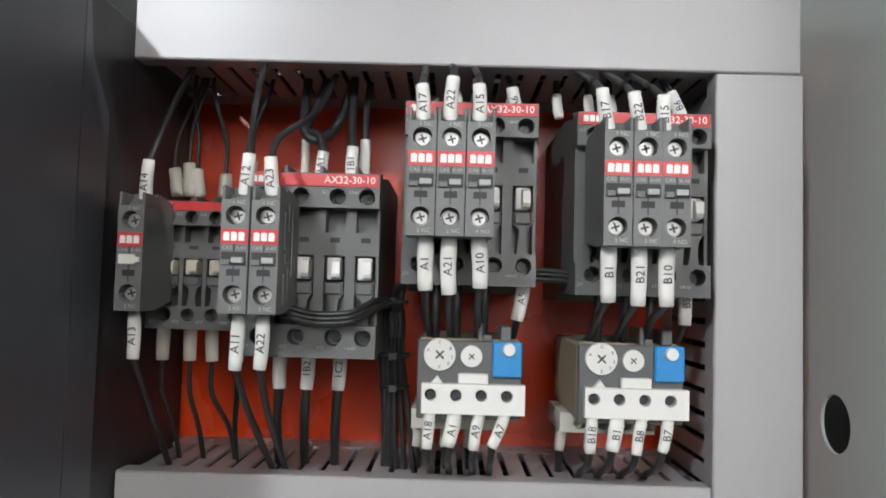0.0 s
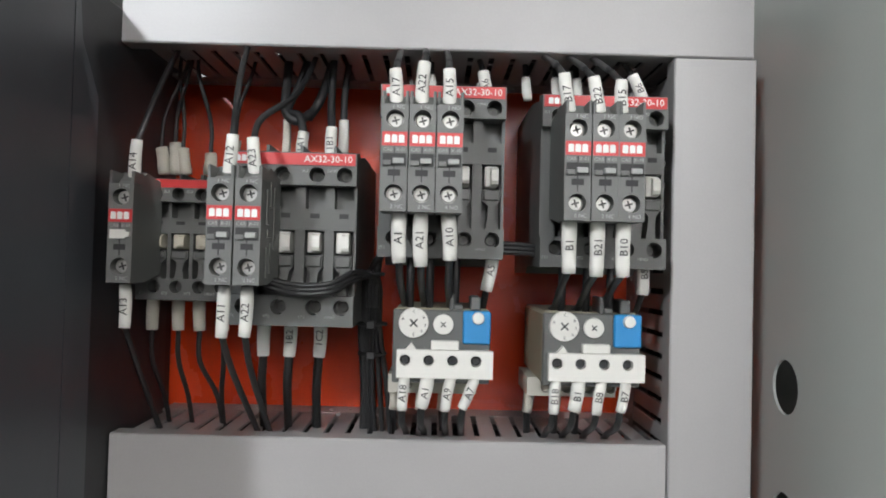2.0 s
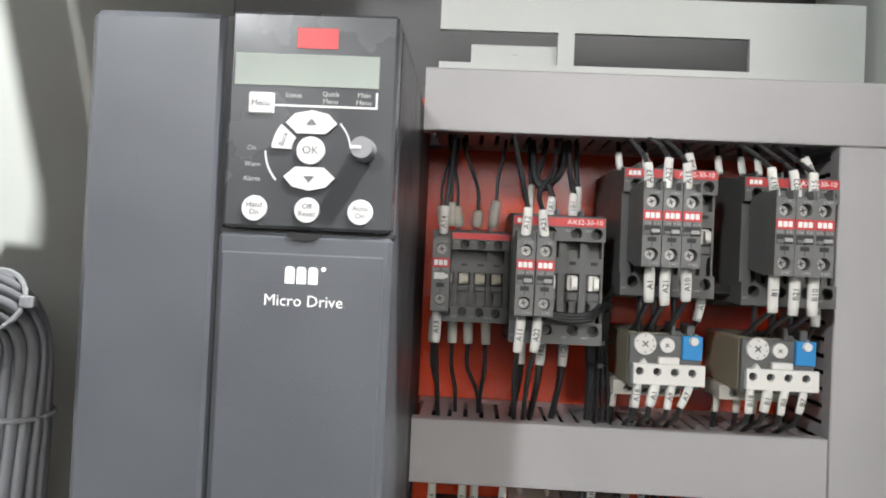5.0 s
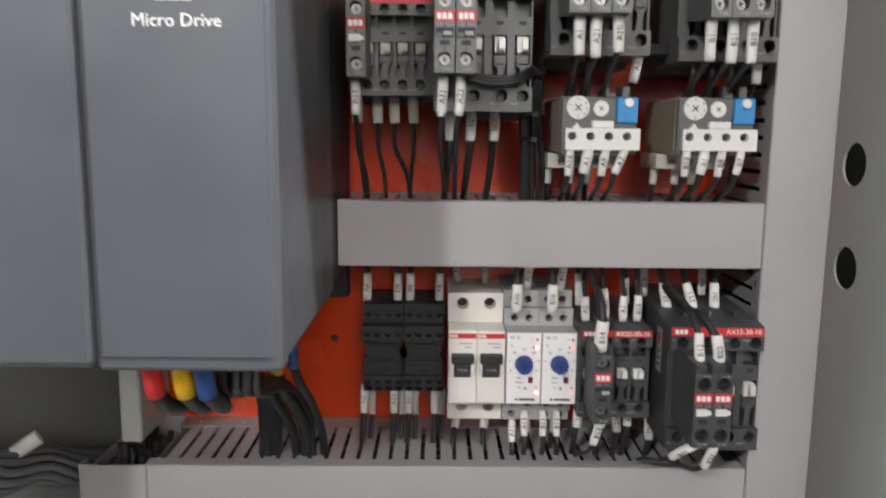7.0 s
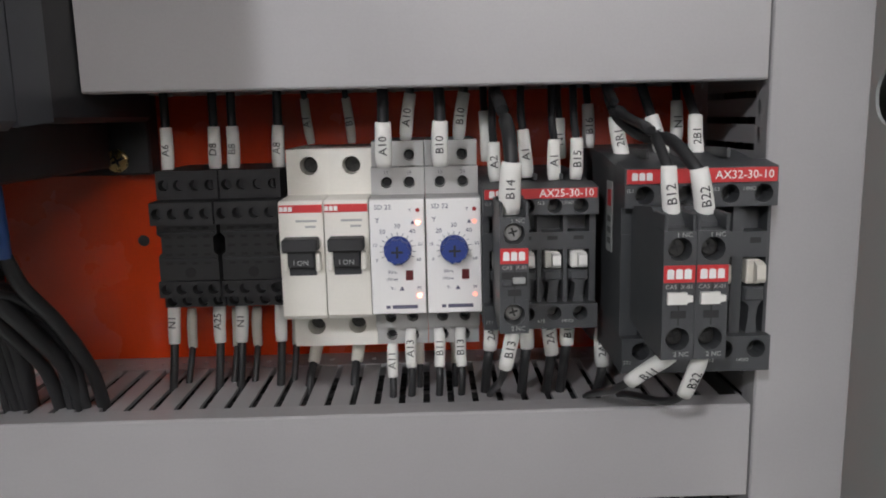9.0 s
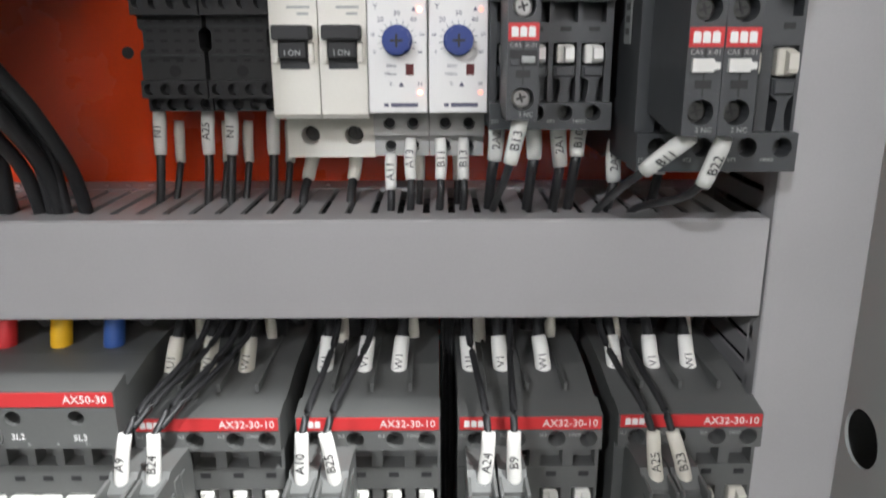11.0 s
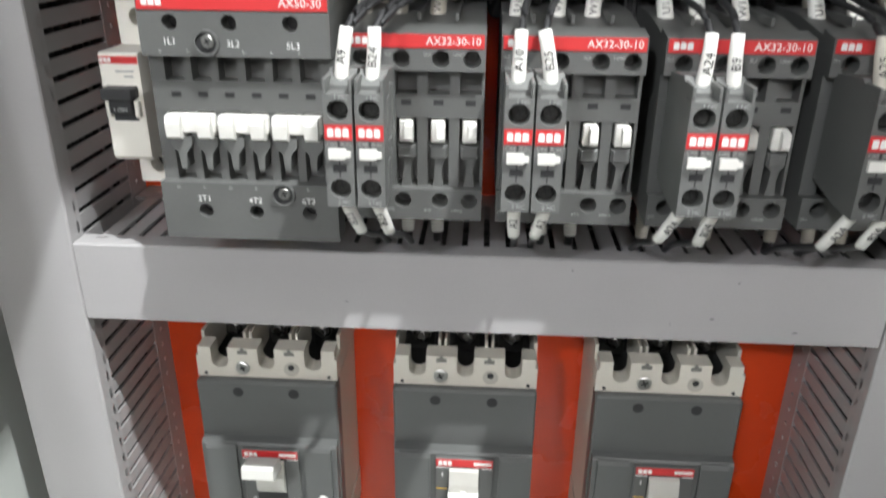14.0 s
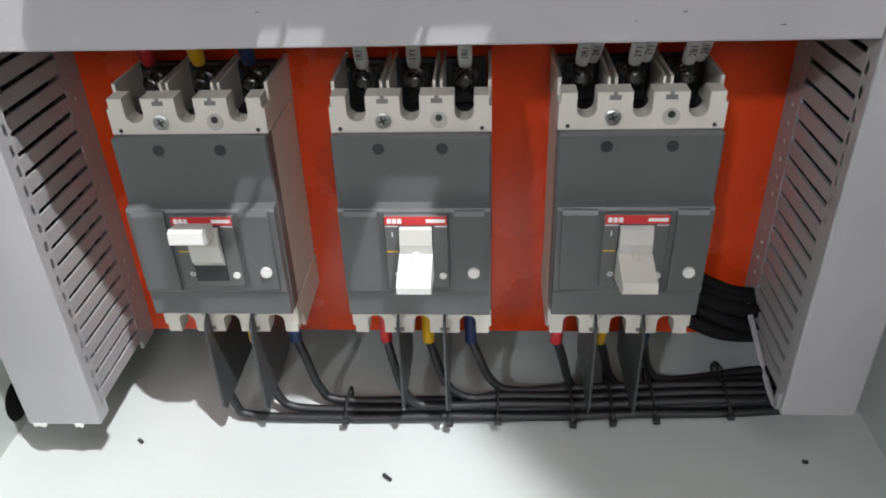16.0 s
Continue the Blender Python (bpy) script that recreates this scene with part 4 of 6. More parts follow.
    bars(face, [(-0.0042, -0.0222, 0.0016, 0.0012), (0.0022, -0.0222, 0.0096, 0.0014)], d, INK_SOFT, "brand_mark")
    for q, k, mat in ((0.0078, 0.0150, LED_OFF), (0.0078, 0.0103, LED_ON if lit else LED_DIM), (0.0078, -0.0178, LED_ON if lit else LED_DIM)):
        bm = bmesh.new()
        disc(bm, q, k, 0.0008, d - 0.0002, d + 0.0004, 12)
        part("led", bm, mat, ob)
    return ob


timer(-0.0268, 0.5448, "white-faced timer relay, blue knob, two lit red lamps", True)
timer(-0.0055, 0.5448, "white-faced timer relay with a blue knob, lamps faintly lit", False)


def breaker(x, z, up, label):
    """A three-pole moulded case breaker; z is the middle of its front."""
    ob = thing("moulded_case_breaker", x, z, label, "circuit breaker", "moulded case breakers")
    h = 0.0369
    top, bot = 0.0606, -0.0730
    boxes("body", [(-h + 0.0004, h - 0.0004, -0.0025, 0.0440, bot + 0.0180, top - 0.0186, 0.0008)], CREAM, ob)
    mids = (-0.0245, 0.0, 0.0245)

    def comb(name, zb, zt, sign):
        pts = [(-h, zb), (h, zb)]
        line = [(h, zt - sign * 0.005), (h - 0.0012, zt - sign * 0.005), (h - 0.0012, zt)]
        for q in mids[::-1]:
            line += [(q + 0.0044, zt)] + [(q + 0.0044 * math.cos(t), zb + sign * 0.0095 - sign * 0.0040 * math.sin(t)) for t in [math.pi * i / 8 for i in range(9)]] + [(q - 0.0044, zt)]
        line += [(-h + 0.0012, zt), (-h + 0.0012, zt - sign * 0.005), (-h, zt - sign * 0.005)]
        bm = bmesh.new()
        prism(bm, pts + line, 0.0400, 0.0505)
        ob2 = part(name, bm, CREAM, ob)
        for q in ((mids[0] + mids[1]) / 2, (mids[1] + mids[2]) / 2):
            zz = zt - sign * 0.0024
            boxes("notch", [(q - 0.0026, q + 0.0026, 0.0503, 0.0507, zz - 0.0011, zz + 0.0011, 0), (q - 0.0009, q + 0.0009, 0.0503, 0.05065, min(zz, zt), max(zz, zt), 0)], NOTCH, ob2)
        return ob2

    upper = comb("upper_terminal_cover", 0.0432, top, 1)
    lower = comb("lower_terminal_cover", -0.0560, bot, -1)
    screw(upper, -0.0126, 0.0490, 0.0038, 0.0513, ZINC)
    screw(lower, 0.0130, -0.0600, 0.0032, 0.0513, ZINC)
    for cover, q, k in ((upper, 0.0130, 0.0490), (lower, -0.0118, -0.0600)):
        bm = bmesh.new()
        disc(bm, q, k, 0.0040, 0.0503, 0.0509, 20)
        part("screw_seat", bm, SEAT_CREAM, cover)
        bm = bmesh.new()
        disc(bm, q, k + 0.0012, 0.0017, 0.0508, 0.0511, 14)
        part("screw_hole", bm, BLACK, cover)
    for q in (-0.0325, 0.0325):
        for cover, k in ((upper, 0.0450), (lower, -0.0577)):
            bm = bmesh.new()
            disc(bm, q, k, 0.0010, 0.0503, 0.0508, 10)
            part("pin_hole", bm, BLACK, cover)
    # pole chambers behind the covers, with lugs and screws
    for sign, zb, zt, cover in ((1, 0.0432, top, upper), (-1, -0.0560, bot, lower)):
        walls = [(-h, -h + 0.0016), (-0.0145, -0.0132), (-0.0113, -0.0100), (0.0100, 0.0113), (0.0132, 0.0145), (h - 0.0016, h)]
        lo, hi = min(zb, zt + sign * 0.0035), max(zb, zt + sign * 0.0035)
        for a, c in walls:
            boxes("barrier", [(a, c, -0.0025, 0.0400, lo, hi, 0)], CREAM, ob)
        for q in mids:
            boxes("chamber_back", [(q - 0.0098, q + 0.0098, 0.0060, 0.0110, lo, hi, 0)], BLACK, ob)
            lug = boxes("terminal", [(q - 0.0070, q + 0.0070, 0.012, 0.0165, lo + 0.001, hi - 0.001, 0.0004)], DIM_STEEL, ob)
            bm = bmesh.new()
            disc(bm, q, zt - sign * 0.0026, 0.0060, 0.0165, 0.0210, 18, 0.0058)
            disc(bm, q, zt - sign * 0.0026, 0.0056, 0.0209, 0.0245, 18, 0.0046)
            disc(bm, q, zt - sign * 0.0026, 0.0046, 0.0244, 0.0264, 18, 0.0022)
            part("terminal_bolt", bm, BOLT, lug, "", True)
    boxes("chamber_wall", [(-h + 0.001, h - 0.001, -0.0025, 0.0398, 0.0415, 0.0437, 0)], BLACK, ob)
    boxes("chamber_wall", [(-h + 0.001, h - 0.001, -0.0025, 0.0398, -0.0570, -0.0545, 0)], BLACK, ob)
    boxes("cover", [(-h, h, 0.0440, 0.0550, -0.0558, 0.0430, 0.0010)], COVER, ob)
    for q in (-0.0150, 0.0143):
        bm = bmesh.new()
        disc(bm, q, 0.0368, 0.0028, 0.0547, 0.0552, 16)
        part("plug_hole", bm, BLACK, ob)
    bm = bmesh.new()
    slab(bm, [(0.0545, -0.0555), (0.0578, -0.0555), (0.0590, -0.0540), (0.0592, -0.0405), (0.0604, -0.0392), (0.0604, 0.0068), (0.0596, 0.0082), (0.0545, 0.0094)], -h + 0.0008, h - 0.0005)
    part("lower_shell", bm, COVER, ob)
    for x0, x1 in ((-h + 0.0034, -0.0172), (0.0192, h - 0.0034)):
        bm = bmesh.new()
        slab(bm, [(0.0598, -0.0385), (0.0616, -0.0380), (0.0622, -0.0368), (0.0622, 0.0052), (0.0612, 0.0074), (0.0598, 0.0078)], x0, x1)
        part("shoulder", bm, COVER, ob)
    plate_ob = boxes("label_plate", [(-0.0142, 0.0163, 0.0595, 0.0628, -0.0345, 0.0060, 0.0005)], DARK, ob)
    strip = boxes("red_strip", [(-0.0138, 0.0159, 0.0625, 0.0631, 0.0012, 0.0056, 0)], RED, plate_ob)
    brand_mark(strip, -0.0090, 0.0034, 0.0631, 0.0074, 0.0026)
    bars(strip, [(0.0105, 0.0034, 0.0092, 0.0018)], 0.0631, PRINT, "brand_mark")
    bars(plate_ob, [(-0.0106, 0.0003, 0.0064, 0.0005), (0.0130, 0.0003, 0.0056, 0.0005), (-0.0105, -0.0042, 0.0005, 0.0026)], 0.0628, PRINT)
    bars(plate_ob, [(-0.0108, -0.0138, 0.0056, 0.0006)], 0.0628, LUG_YELLOW, "mark")
    bm = bmesh.new()
    n = 14
    ring = [[bm.verts.new((-0.0092 + r * math.cos(2 * math.pi * i / n), -0.0629, -0.0270 + r * math.sin(2 * math.pi * i / n))) for i in range(n)] for r in (0.0013, 0.0008)]
    for i in range(n):
        bm.faces.new((ring[0][i], ring[0][(i + 1) % n], ring[1][(i + 1) % n], ring[1][i]))
    part("off_mark", bm, PRINT, plate_ob)
    for q, k, r, name in ((0.0133, -0.0276, 0.0019, "trip_button"), (0.0283, -0.0262, 0.0030, "seal_button")):
        bm = bmesh.new()
        disc(bm, q, k, r, 0.0600, 0.0636, 20, r * 0.94)
        part(name, bm, WHITE, ob)
    # handle in its slot, on a milky slider
    boxes("handle_slot", [(-0.0074, 0.0090, 0.0626, 0.0632, -0.0310, 0.0008, 0)], BLACK, plate_ob)
    bm = bmesh.new()
    if up:
        slab(bm, [(0.0628, 0.0004), (0.0650, -0.0010), (0.0668, -0.0090), (0.0662, -0.0180), (0.0628, -0.0222)], -0.0066, 0.0086)
        part("slot_slider", bm, SLIDER, ob)
        bm = bmesh.new()
        slab(bm, [(0.0640, -0.0040), (0.0660, 0.0040), (0.0770, 0.0070), (0.0790, 0.0062), (0.0796, 0.0004), (0.0780, -0.0010)], -0.0092, 0.0072)
    else:
        slab(bm, [(0.0628, 0.0006), (0.0652, -0.0004), (0.0670, -0.0080), (0.0668, -0.0150), (0.0628, -0.0170)], -0.0068, 0.0086)
        part("slot_slider", bm, SLIDER, ob)
        bm = bmesh.new()
        slab(bm, [(0.0640, -0.0126), (0.0680, -0.0130), (0.0845, -0.0176), (0.0862, -0.0190), (0.0862, -0.0226), (0.0838, -0.0242), (0.0640, -0.0285)], -0.0072, 0.0088)
        box(bm, -0.0008, 0.0022, 0.0665, 0.0720, -0.0142, -0.0116, 0.0004)
    part("handle", bm, WHITE if x < 0 else CREAM, ob, "white toggle handle")
    return ob


breaker(-0.1794, 0.1870, True, "grey and cream three-pole breaker, toggle up")
breaker(-0.0761, 0.1870, False, "grey and cream three-pole breaker, white toggle down")
breaker(0.0275, 0.1875, False, "grey and cream three-pole breaker, cream toggle down")


def drive():
    """A frequency drive: deep body, front cover, keypad with display."""
    ob = thing("frequency_drive", -0.1700, 0.0, "anthracite frequency drive with a keypad and small display", "frequency drive")
    bm = bmesh.new()
    slab(bm, [(0.1020, 0.5950), (0.1240, 0.5935), (0.1240, 0.8310), (0.1220, 0.8310), (0.1175, 0.8050), (0.1080, 0.7930), (0.1020, 0.7850)], -0.0894, 0.0337)
    box(bm, -0.0895, 0.0338, 0.1220, 0.2300, 0.5925, 0.8320, 0.0030)
    part("body", bm, DRIVE, ob)
    boxes("terminal_hood", [(-0.0300, 0.0172, 0.0200, 0.1120, 0.5750, 0.5950, 0.0010)], DARKER, ob)
    boxes("rear_housing", [(-0.0885, 0.0330, 0.0100, 0.1230, 0.5945, 0.8310, 0.0020)], DARKER, ob)
    boxes("heat_sink", [(-0.0830, 0.0310, -0.0025, 0.0105, 0.5710, 0.8330, 0.0010)], BLACK, ob)
    cover = boxes("front_cover", [(-0.0337, 0.0345, 0.2290, 0.2412, 0.5932, 0.7446, 0.0016)], DRIVE, ob)
    boxes("cover_panel", [(-0.0318, 0.0315, 0.2405, 0.2418, 0.5985, 0.7370, 0.0006)], DRIVE, cover)
    bm = bmesh.new()
    prism(bm, [(-0.0068, 0.7449), (0.0068, 0.7449)] + [(0.0068 * math.cos(t), 0.7449 - 0.0030 * math.sin(t)) for t in [math.pi * i / 10 for i in range(1, 10)]], 0.2405, 0.2420)
    part("grip_notch", bm, PALE_SLOT, cover)
    boxes("seam", [(-0.0338, 0.0344, 0.2270, 0.2380, 0.7446, 0.7462, 0)], BLACK, ob)
    boxes("side_cover", [(-0.0895, -0.0347, 0.2290, 0.2400, 0.5932, 0.8310, 0.0030)], DRIVE, ob)
    boxes("seam", [(-0.0352, -0.0334, 0.2280, 0.2375, 0.5940, 0.8300, 0)], PALE_SLOT, ob)
    pad = boxes("keypad", [(-0.0322, 0.0336, 0.2290, 0.2420, 0.7464, 0.8310, 0.0012)], PAD, ob, "glossy dark keypad")
    d = 0.2420
    boxes("display", [(-0.0300, 0.0266, d - 0.0004, d + 0.0003, 0.8020, 0.8146, 0.0002)], SCREEN, pad, "grey-green unlit display")
    boxes("logo_tile", [(-0.0060, 0.0100, d - 0.0004, d + 0.0003, 0.8170, 0.8250, 0)], RED, pad)
    boxes("menu_key", [(-0.0240, -0.0138, d - 0.0004, d + 0.0010, 0.7908, 0.7992, 0.0006)], KEY, pad)
    boxes("frame_line", [(-0.0138, 0.0264, d, d + 0.00015, 0.7941, 0.7949, 0), (0.0256, 0.0264, d, d + 0.00016, 0.7941, 0.8005, 0)], KEY, pad)
    writing("Menu", 0.0034, COVER_INK, pad, -0.0189, d + 0.0011, 0.7950)
    for text, q, k in (("Status", -0.0065, 0.7985), ("Quick", 0.0080, 0.7994), ("Menu", 0.0080, 0.7965), ("Main", 0.0210, 0.7994), ("Menu", 0.0210, 0.7965), ("Alarm", -0.0215, 0.7655), ("Warn", -0.0215, 0.7712), ("On", -0.0220, 0.7775)):
        writing(text, 0.0027, PALE_PRINT, pad, q, d + 0.0001, k)
    cx, cz = 0.0012, 0.7772

    def arc_shape(t0, t1, r0, r1, d0, d1, name):
        pts = [(cx + r * math.cos(radians(t)), cz + r * math.sin(radians(t))) for r, ts in ((r0, [t0 + (t1 - t0) * i / 8 for i in range(9)]), (r1, [t1 + (t0 - t1) * i / 8 for i in range(9)])) for t in ts]
        bm = bmesh.new()
        prism(bm, pts, d0, d1)
        return part(name, bm, KEY, pad)

    for k, name in ((1, "up_key"), (-1, "down_key")):
        bm = bmesh.new()
        prism(bm, [(cx - 0.0100, cz + k * 0.0105), (cx - 0.0056, cz + k * 0.0065), (cx + 0.0056, cz + k * 0.0065), (cx + 0.0100, cz + k * 0.0105), (cx + 0.0066, cz + k * 0.0142), (cx, cz + k * 0.0156), (cx - 0.0066, cz + k * 0.0142)], d - 0.0004, d + 0.0011)
        key = part(name, bm, KEY, pad)
        bm = bmesh.new()
        prism(bm, [(cx - 0.0022, cz + k * 0.0100), (cx + 0.0022, cz + k * 0.0100), (cx, cz + k * 0.0124)], d + 0.0010, d + 0.0013)
        part("arrow", bm, COVER_INK, key)
    back = arc_shape(140, 178, 0.0074, 0.0152, d - 0.0004, d + 0.0011, "back_key")
    writing("Back", 0.0030, COVER_INK, back, cx - 0.0106, d + 0.0012, cz + 0.0040, 70)
    arc_shape(5, 45, 0.0152, 0.0158, d, d + 0.00015, "guide_line")
    arc_shape(182, 222, 0.0174, 0.0181, d, d + 0.00015, "guide_line")
    bm = bmesh.new()
    disc(bm, cx, cz, 0.0057, d - 0.0004, d + 0.0012, 26, 0.0053)
    ok = part("ok_key", bm, KEY, pad)
    writing("OK", 0.0044, COVER_INK, ok, cx, d + 0.0013, cz)
    for q, lines in ((-0.0197, ("Hand", "On")), (0.0009, ("Off", "Reset")), (0.0216, ("Auto", "On"))):
        bm = bmesh.new()
        disc(bm, q, 0.7540, 0.0051, d - 0.0004, d + 0.0010, 24, 0.0048)
        key = part("round_key", bm, KEY, pad)
        for i, text in enumerate(lines):
            writing(text, 0.0030, COVER_INK, key, q, d + 0.0011, 0.7554 - 0.0029 * i)
    bm = bmesh.new()
    disc(bm, 0.0222, 0.7780, 0.0047, d - 0.0004, d + 0.0095, 26, 0.0041)
    knob = part("speed_knob", bm, KNOB_GREY, pad, "grey speed knob")
    boxes("pointer", [(0.0182, 0.0222, d + 0.0094, d + 0.0098, 0.7774, 0.7786, 0)], KEY, knob)
    brand_mark(cover, 0.0000, 0.7287, 0.2418, 0.0136, 0.0066)
    bm = bmesh.new()
    disc(bm, 0.0084, 0.7314, 0.0009, 0.2418, 0.2420, 12)
    part("brand_dot", bm, PRINT, cover)
    writing("Micro Drive", 0.0063, PRINT, cover, 0.0010, 0.2420, 0.7186)
    screw(ob, 0.0165, 0.5775, 0.0050, 0.0125, BRASS)
    return ob


drive()


# ---- wires ----
random.seed(11)


def P(x, d, z):
    return Vector((x, -d, z))


def lead(a, c, rest, text="", w=0.0026, r=0.0014, mat=None, group="marked wires", label=""):
    """A wire with a marker sleeve from a (at the terminal) to c, going on through rest; all in x, d, z."""
    a, c = P(*a), P(*c)
    w = max(w, r * 1.25)
    path = [a.lerp(c, 0.5)] + glide([a.lerp(c, 0.94)] + [P(*q) for q in rest])
    bm = bmesh.new()
    tube(bm, path, min(r, w * 0.66), 8)
    ob = part("wire", bm, WIRE, None, label or ("black wire with a white marker sleeve" + (" printed " + text if text else "")), True)
    tagged(ob, category="wire", group=group)
    up = (c - a).normalized() if c.z > a.z else (a - c).normalized()
    bm = bmesh.new()
    n = 7
    side = Vector((up.z, 0, -up.x)) * 0.0004 * math.sin(a.x * 900)
    mid = [a.lerp(c, i / (n - 1)) + side * math.sin(math.pi * i / (n - 1)) for i in range(n)]
    tube(bm, mid, w, 12, 0.82, [0.86, 1.0, 1.02, 0.99, 0.97, 0.96, 0.90])
    sleeve = part("marker_sleeve", bm, mat or SLEEVE, ob, "", True)
    if text:
        lean = Vector((0, 0, 1)).rotation_difference(up).to_matrix().to_4x4()
        front = lean.to_3x3() @ Vector((0, -1, 0))
        m = (a + c) / 2 + side + front * (w * 0.82 * 1.02 + 0.00012)
        writing(text, 0.0044, INK, sleeve, m.x, -m.y, m.z, 90, "print", 1.0, lean)
    return ob


def cable(points, r, label, category="cable", mat=None, group=""):
    bm = bmesh.new()
    if r > 0.003:
        points = points[:1] + [(x + random.uniform(-0.003, 0.003), d + random.uniform(-0.002, 0.002), z + random.uniform(-0.0006, 0.0012)) for x, d, z in points[1:-1]] + points[-1:]
    tube(bm, glide([P(*q) for q in points], 7), r, 10)
    return tagged(part("cable", bm, mat or WIRE, None, label, True), category=category, group=group)


def lug_cable(a, c, rest, mat, colour, r=0.0033, w=0.0042, group="power cables"):
    """A thick black cable with a coloured lug sleeve."""
    a, c = P(*a), P(*c)
    w = max(w, r * 1.18)
    bm = bmesh.new()
    tube(bm, [a.lerp(c, 0.6)] + glide([a.lerp(c, 0.96)] + [P(*q) for q in rest], 6), r, 10)
    ob = tagged(part("power_cable", bm, WIRE, None, "thick black power cable with a " + colour + " lug sleeve", True), category="cable", group=group)
    bm = bmesh.new()
    tube(bm, [a.lerp(c, i / 5) for i in range(6)], w, 12, 1.0, [0.9, 1.0, 1.0, 0.98, 0.98, 0.94])
    part("lug_sleeve", bm, mat, ob, colour + " plastic lug sleeve", True)
    return ob


def duct_up(x, d, z, top, side=0.0):
    """Way up into a duct whose lower edge lies at top."""
    return [(x + side * 0.6, d * 0.8, z + (top - z) * 0.6), (x + side, max(0.035, d * 0.55), top + 0.010)]


# top row
T1, T2, T3, T4 = 0.8152, 0.6427, 0.4820, 0.3172
lead((-0.1211, 0.100, 0.7502), (-0.1206, 0.100, 0.7685), duct_up(-0.1206, 0.10, 0.7685, T1, 0.003), "A14")
for x0, x1, z1, s in ((-0.1234, -0.1251, 0.7715, 0.006), (-0.1130, -0.1150, 0.7715, -0.006), (-0.1026, -0.1020, 0.7695, -0.010), (-0.0925, -0.0905, 0.7760, 0.004), (-0.1180, -0.1187, 0.7740, 0.002)):
    lead((x0, 0.060, 0.7590), (x1, 0.060, z1), [(x1 + s * 0.1, 0.058, z1 + 0.015), (x1 + s, 0.050, 0.809), (x1 + s * 1.3, 0.040, T1 + 0.012)], "", 0.0030, 0.0010, DUSTY, "dusty wires of the top row", "thin dark wire with a dusty blank marker sleeve")
lead((-0.0763, 0.122, 0.7515), (-0.0751, 0.122, 0.7680), duct_up(-0.0751, 0.12, 0.768, T1, -0.008), "A12")
lead((-0.0656, 0.122, 0.7510), (-0.0673, 0.122, 0.7670), [(-0.0680, 0.105, 0.778), (-0.058, 0.080, 0.795), (-0.054, 0.050, 0.823)], "A23")
lead((-0.0576, 0.070, 0.7665), (-0.0570, 0.070, 0.7790), [(-0.060, 0.066, 0.787), (-0.066, 0.062, 0.790), (-0.063, 0.055, 0.803), (-0.058, 0.045, 0.826)], "1A1", 0.0026, 0.0022)
lead((-0.0443, 0.070, 0.7660), (-0.0443, 0.070, 0.7815), [(-0.046, 0.062, 0.795), (-0.047, 0.048, 0.826)], "1B1", 0.0027, 0.0022)
lead((-0.0409, 0.058, 0.7660), (-0.0405, 0.058, 0.7870), [(-0.041, 0.052, 0.802), (-0.040, 0.040, 0.826)], "", 0.0024, 0.0020)
lead((-0.0690, 0.050, 0.7700), (-0.0690, 0.050, 0.7880), [(-0.070, 0.048, 0.800), (-0.071, 0.040, 0.826)], "", 0.0020, 0.0012, DUSTY)
cable([(-0.0560, 0.058, 0.790), (-0.0615, 0.064, 0.785), (-0.0672, 0.062, 0.790), (-0.0685, 0.054, 0.806), (-0.070, 0.040, 0.828)], 0.0022, "thick black wire looping down from the top duct")
cable([(-0.0575, 0.056, 0.788), (-0.0520, 0.060, 0.795), (-0.0495, 0.052, 0.808), (-0.047, 0.040, 0.828)], 0.0022, "thick black wire bending up into the top duct")
for x0, x1, z1, t in ((-0.0102, -0.0109, 0.7975, "A17"), (-0.0003, 0.0004, 0.8005, "A22"), (0.0100, 0.0098, 0.7980, "A15")):
    x0, x1, z1 = x0 - 0.0019, x1 - 0.0019, z1 - 0.0031
    lead((x0, 0.126, 0.7794), (x1, 0.125, z1), [(x1, 0.106, z1 + 0.009), (x1 - 0.001, 0.066, T1 + 0.004), (x1 - 0.001, 0.045, T1 + 0.012)], t)
for x0, x1, z1, t in ((0.0565, 0.0539, 0.7970, "B17"), (0.0677, 0.0653, 0.7960, "B22"), (0.0763, 0.0761, 0.7950, "B15")):
    x0, x1, z1 = x0 - 0.0016, x1 - 0.0016, z1 - 0.0026
    lead((x0, 0.126, 0.7775), (x1, 0.125, z1), [(x1 - 0.001, 0.106, z1 + 0.009), (x1 - 0.001, 0.066, T1 + 0.003), (x1 - 0.001, 0.045, T1 + 0.012)], t)
for x0, x1, t in ((0.0262, 0.0240, "A6"), (0.0972, 0.0925, "B6")):
    lead((x0 + 0.001, 0.070, 0.7960), (x1, 0.070, 0.8090), [(x1 - 0.002, 0.055, T1 + 0.006)], t, 0.0028)
for x0 in (-0.0150, 0.0010, 0.0460, 0.0600, 0.0700):
    lead((x0, 0.060, 0.7985), (x0 - 0.001, 0.058, 0.8095), [(x0 - 0.001, 0.050, T1 + 0.010)], "", 0.0021, 0.0018)
# below the top row
lead((-0.1235, 0.100, 0.7085), (-0.1232, 0.100, 0.6905), [(-0.1225, 0.085, 0.672), (-0.121, 0.055, T2 - 0.008)], "A13")
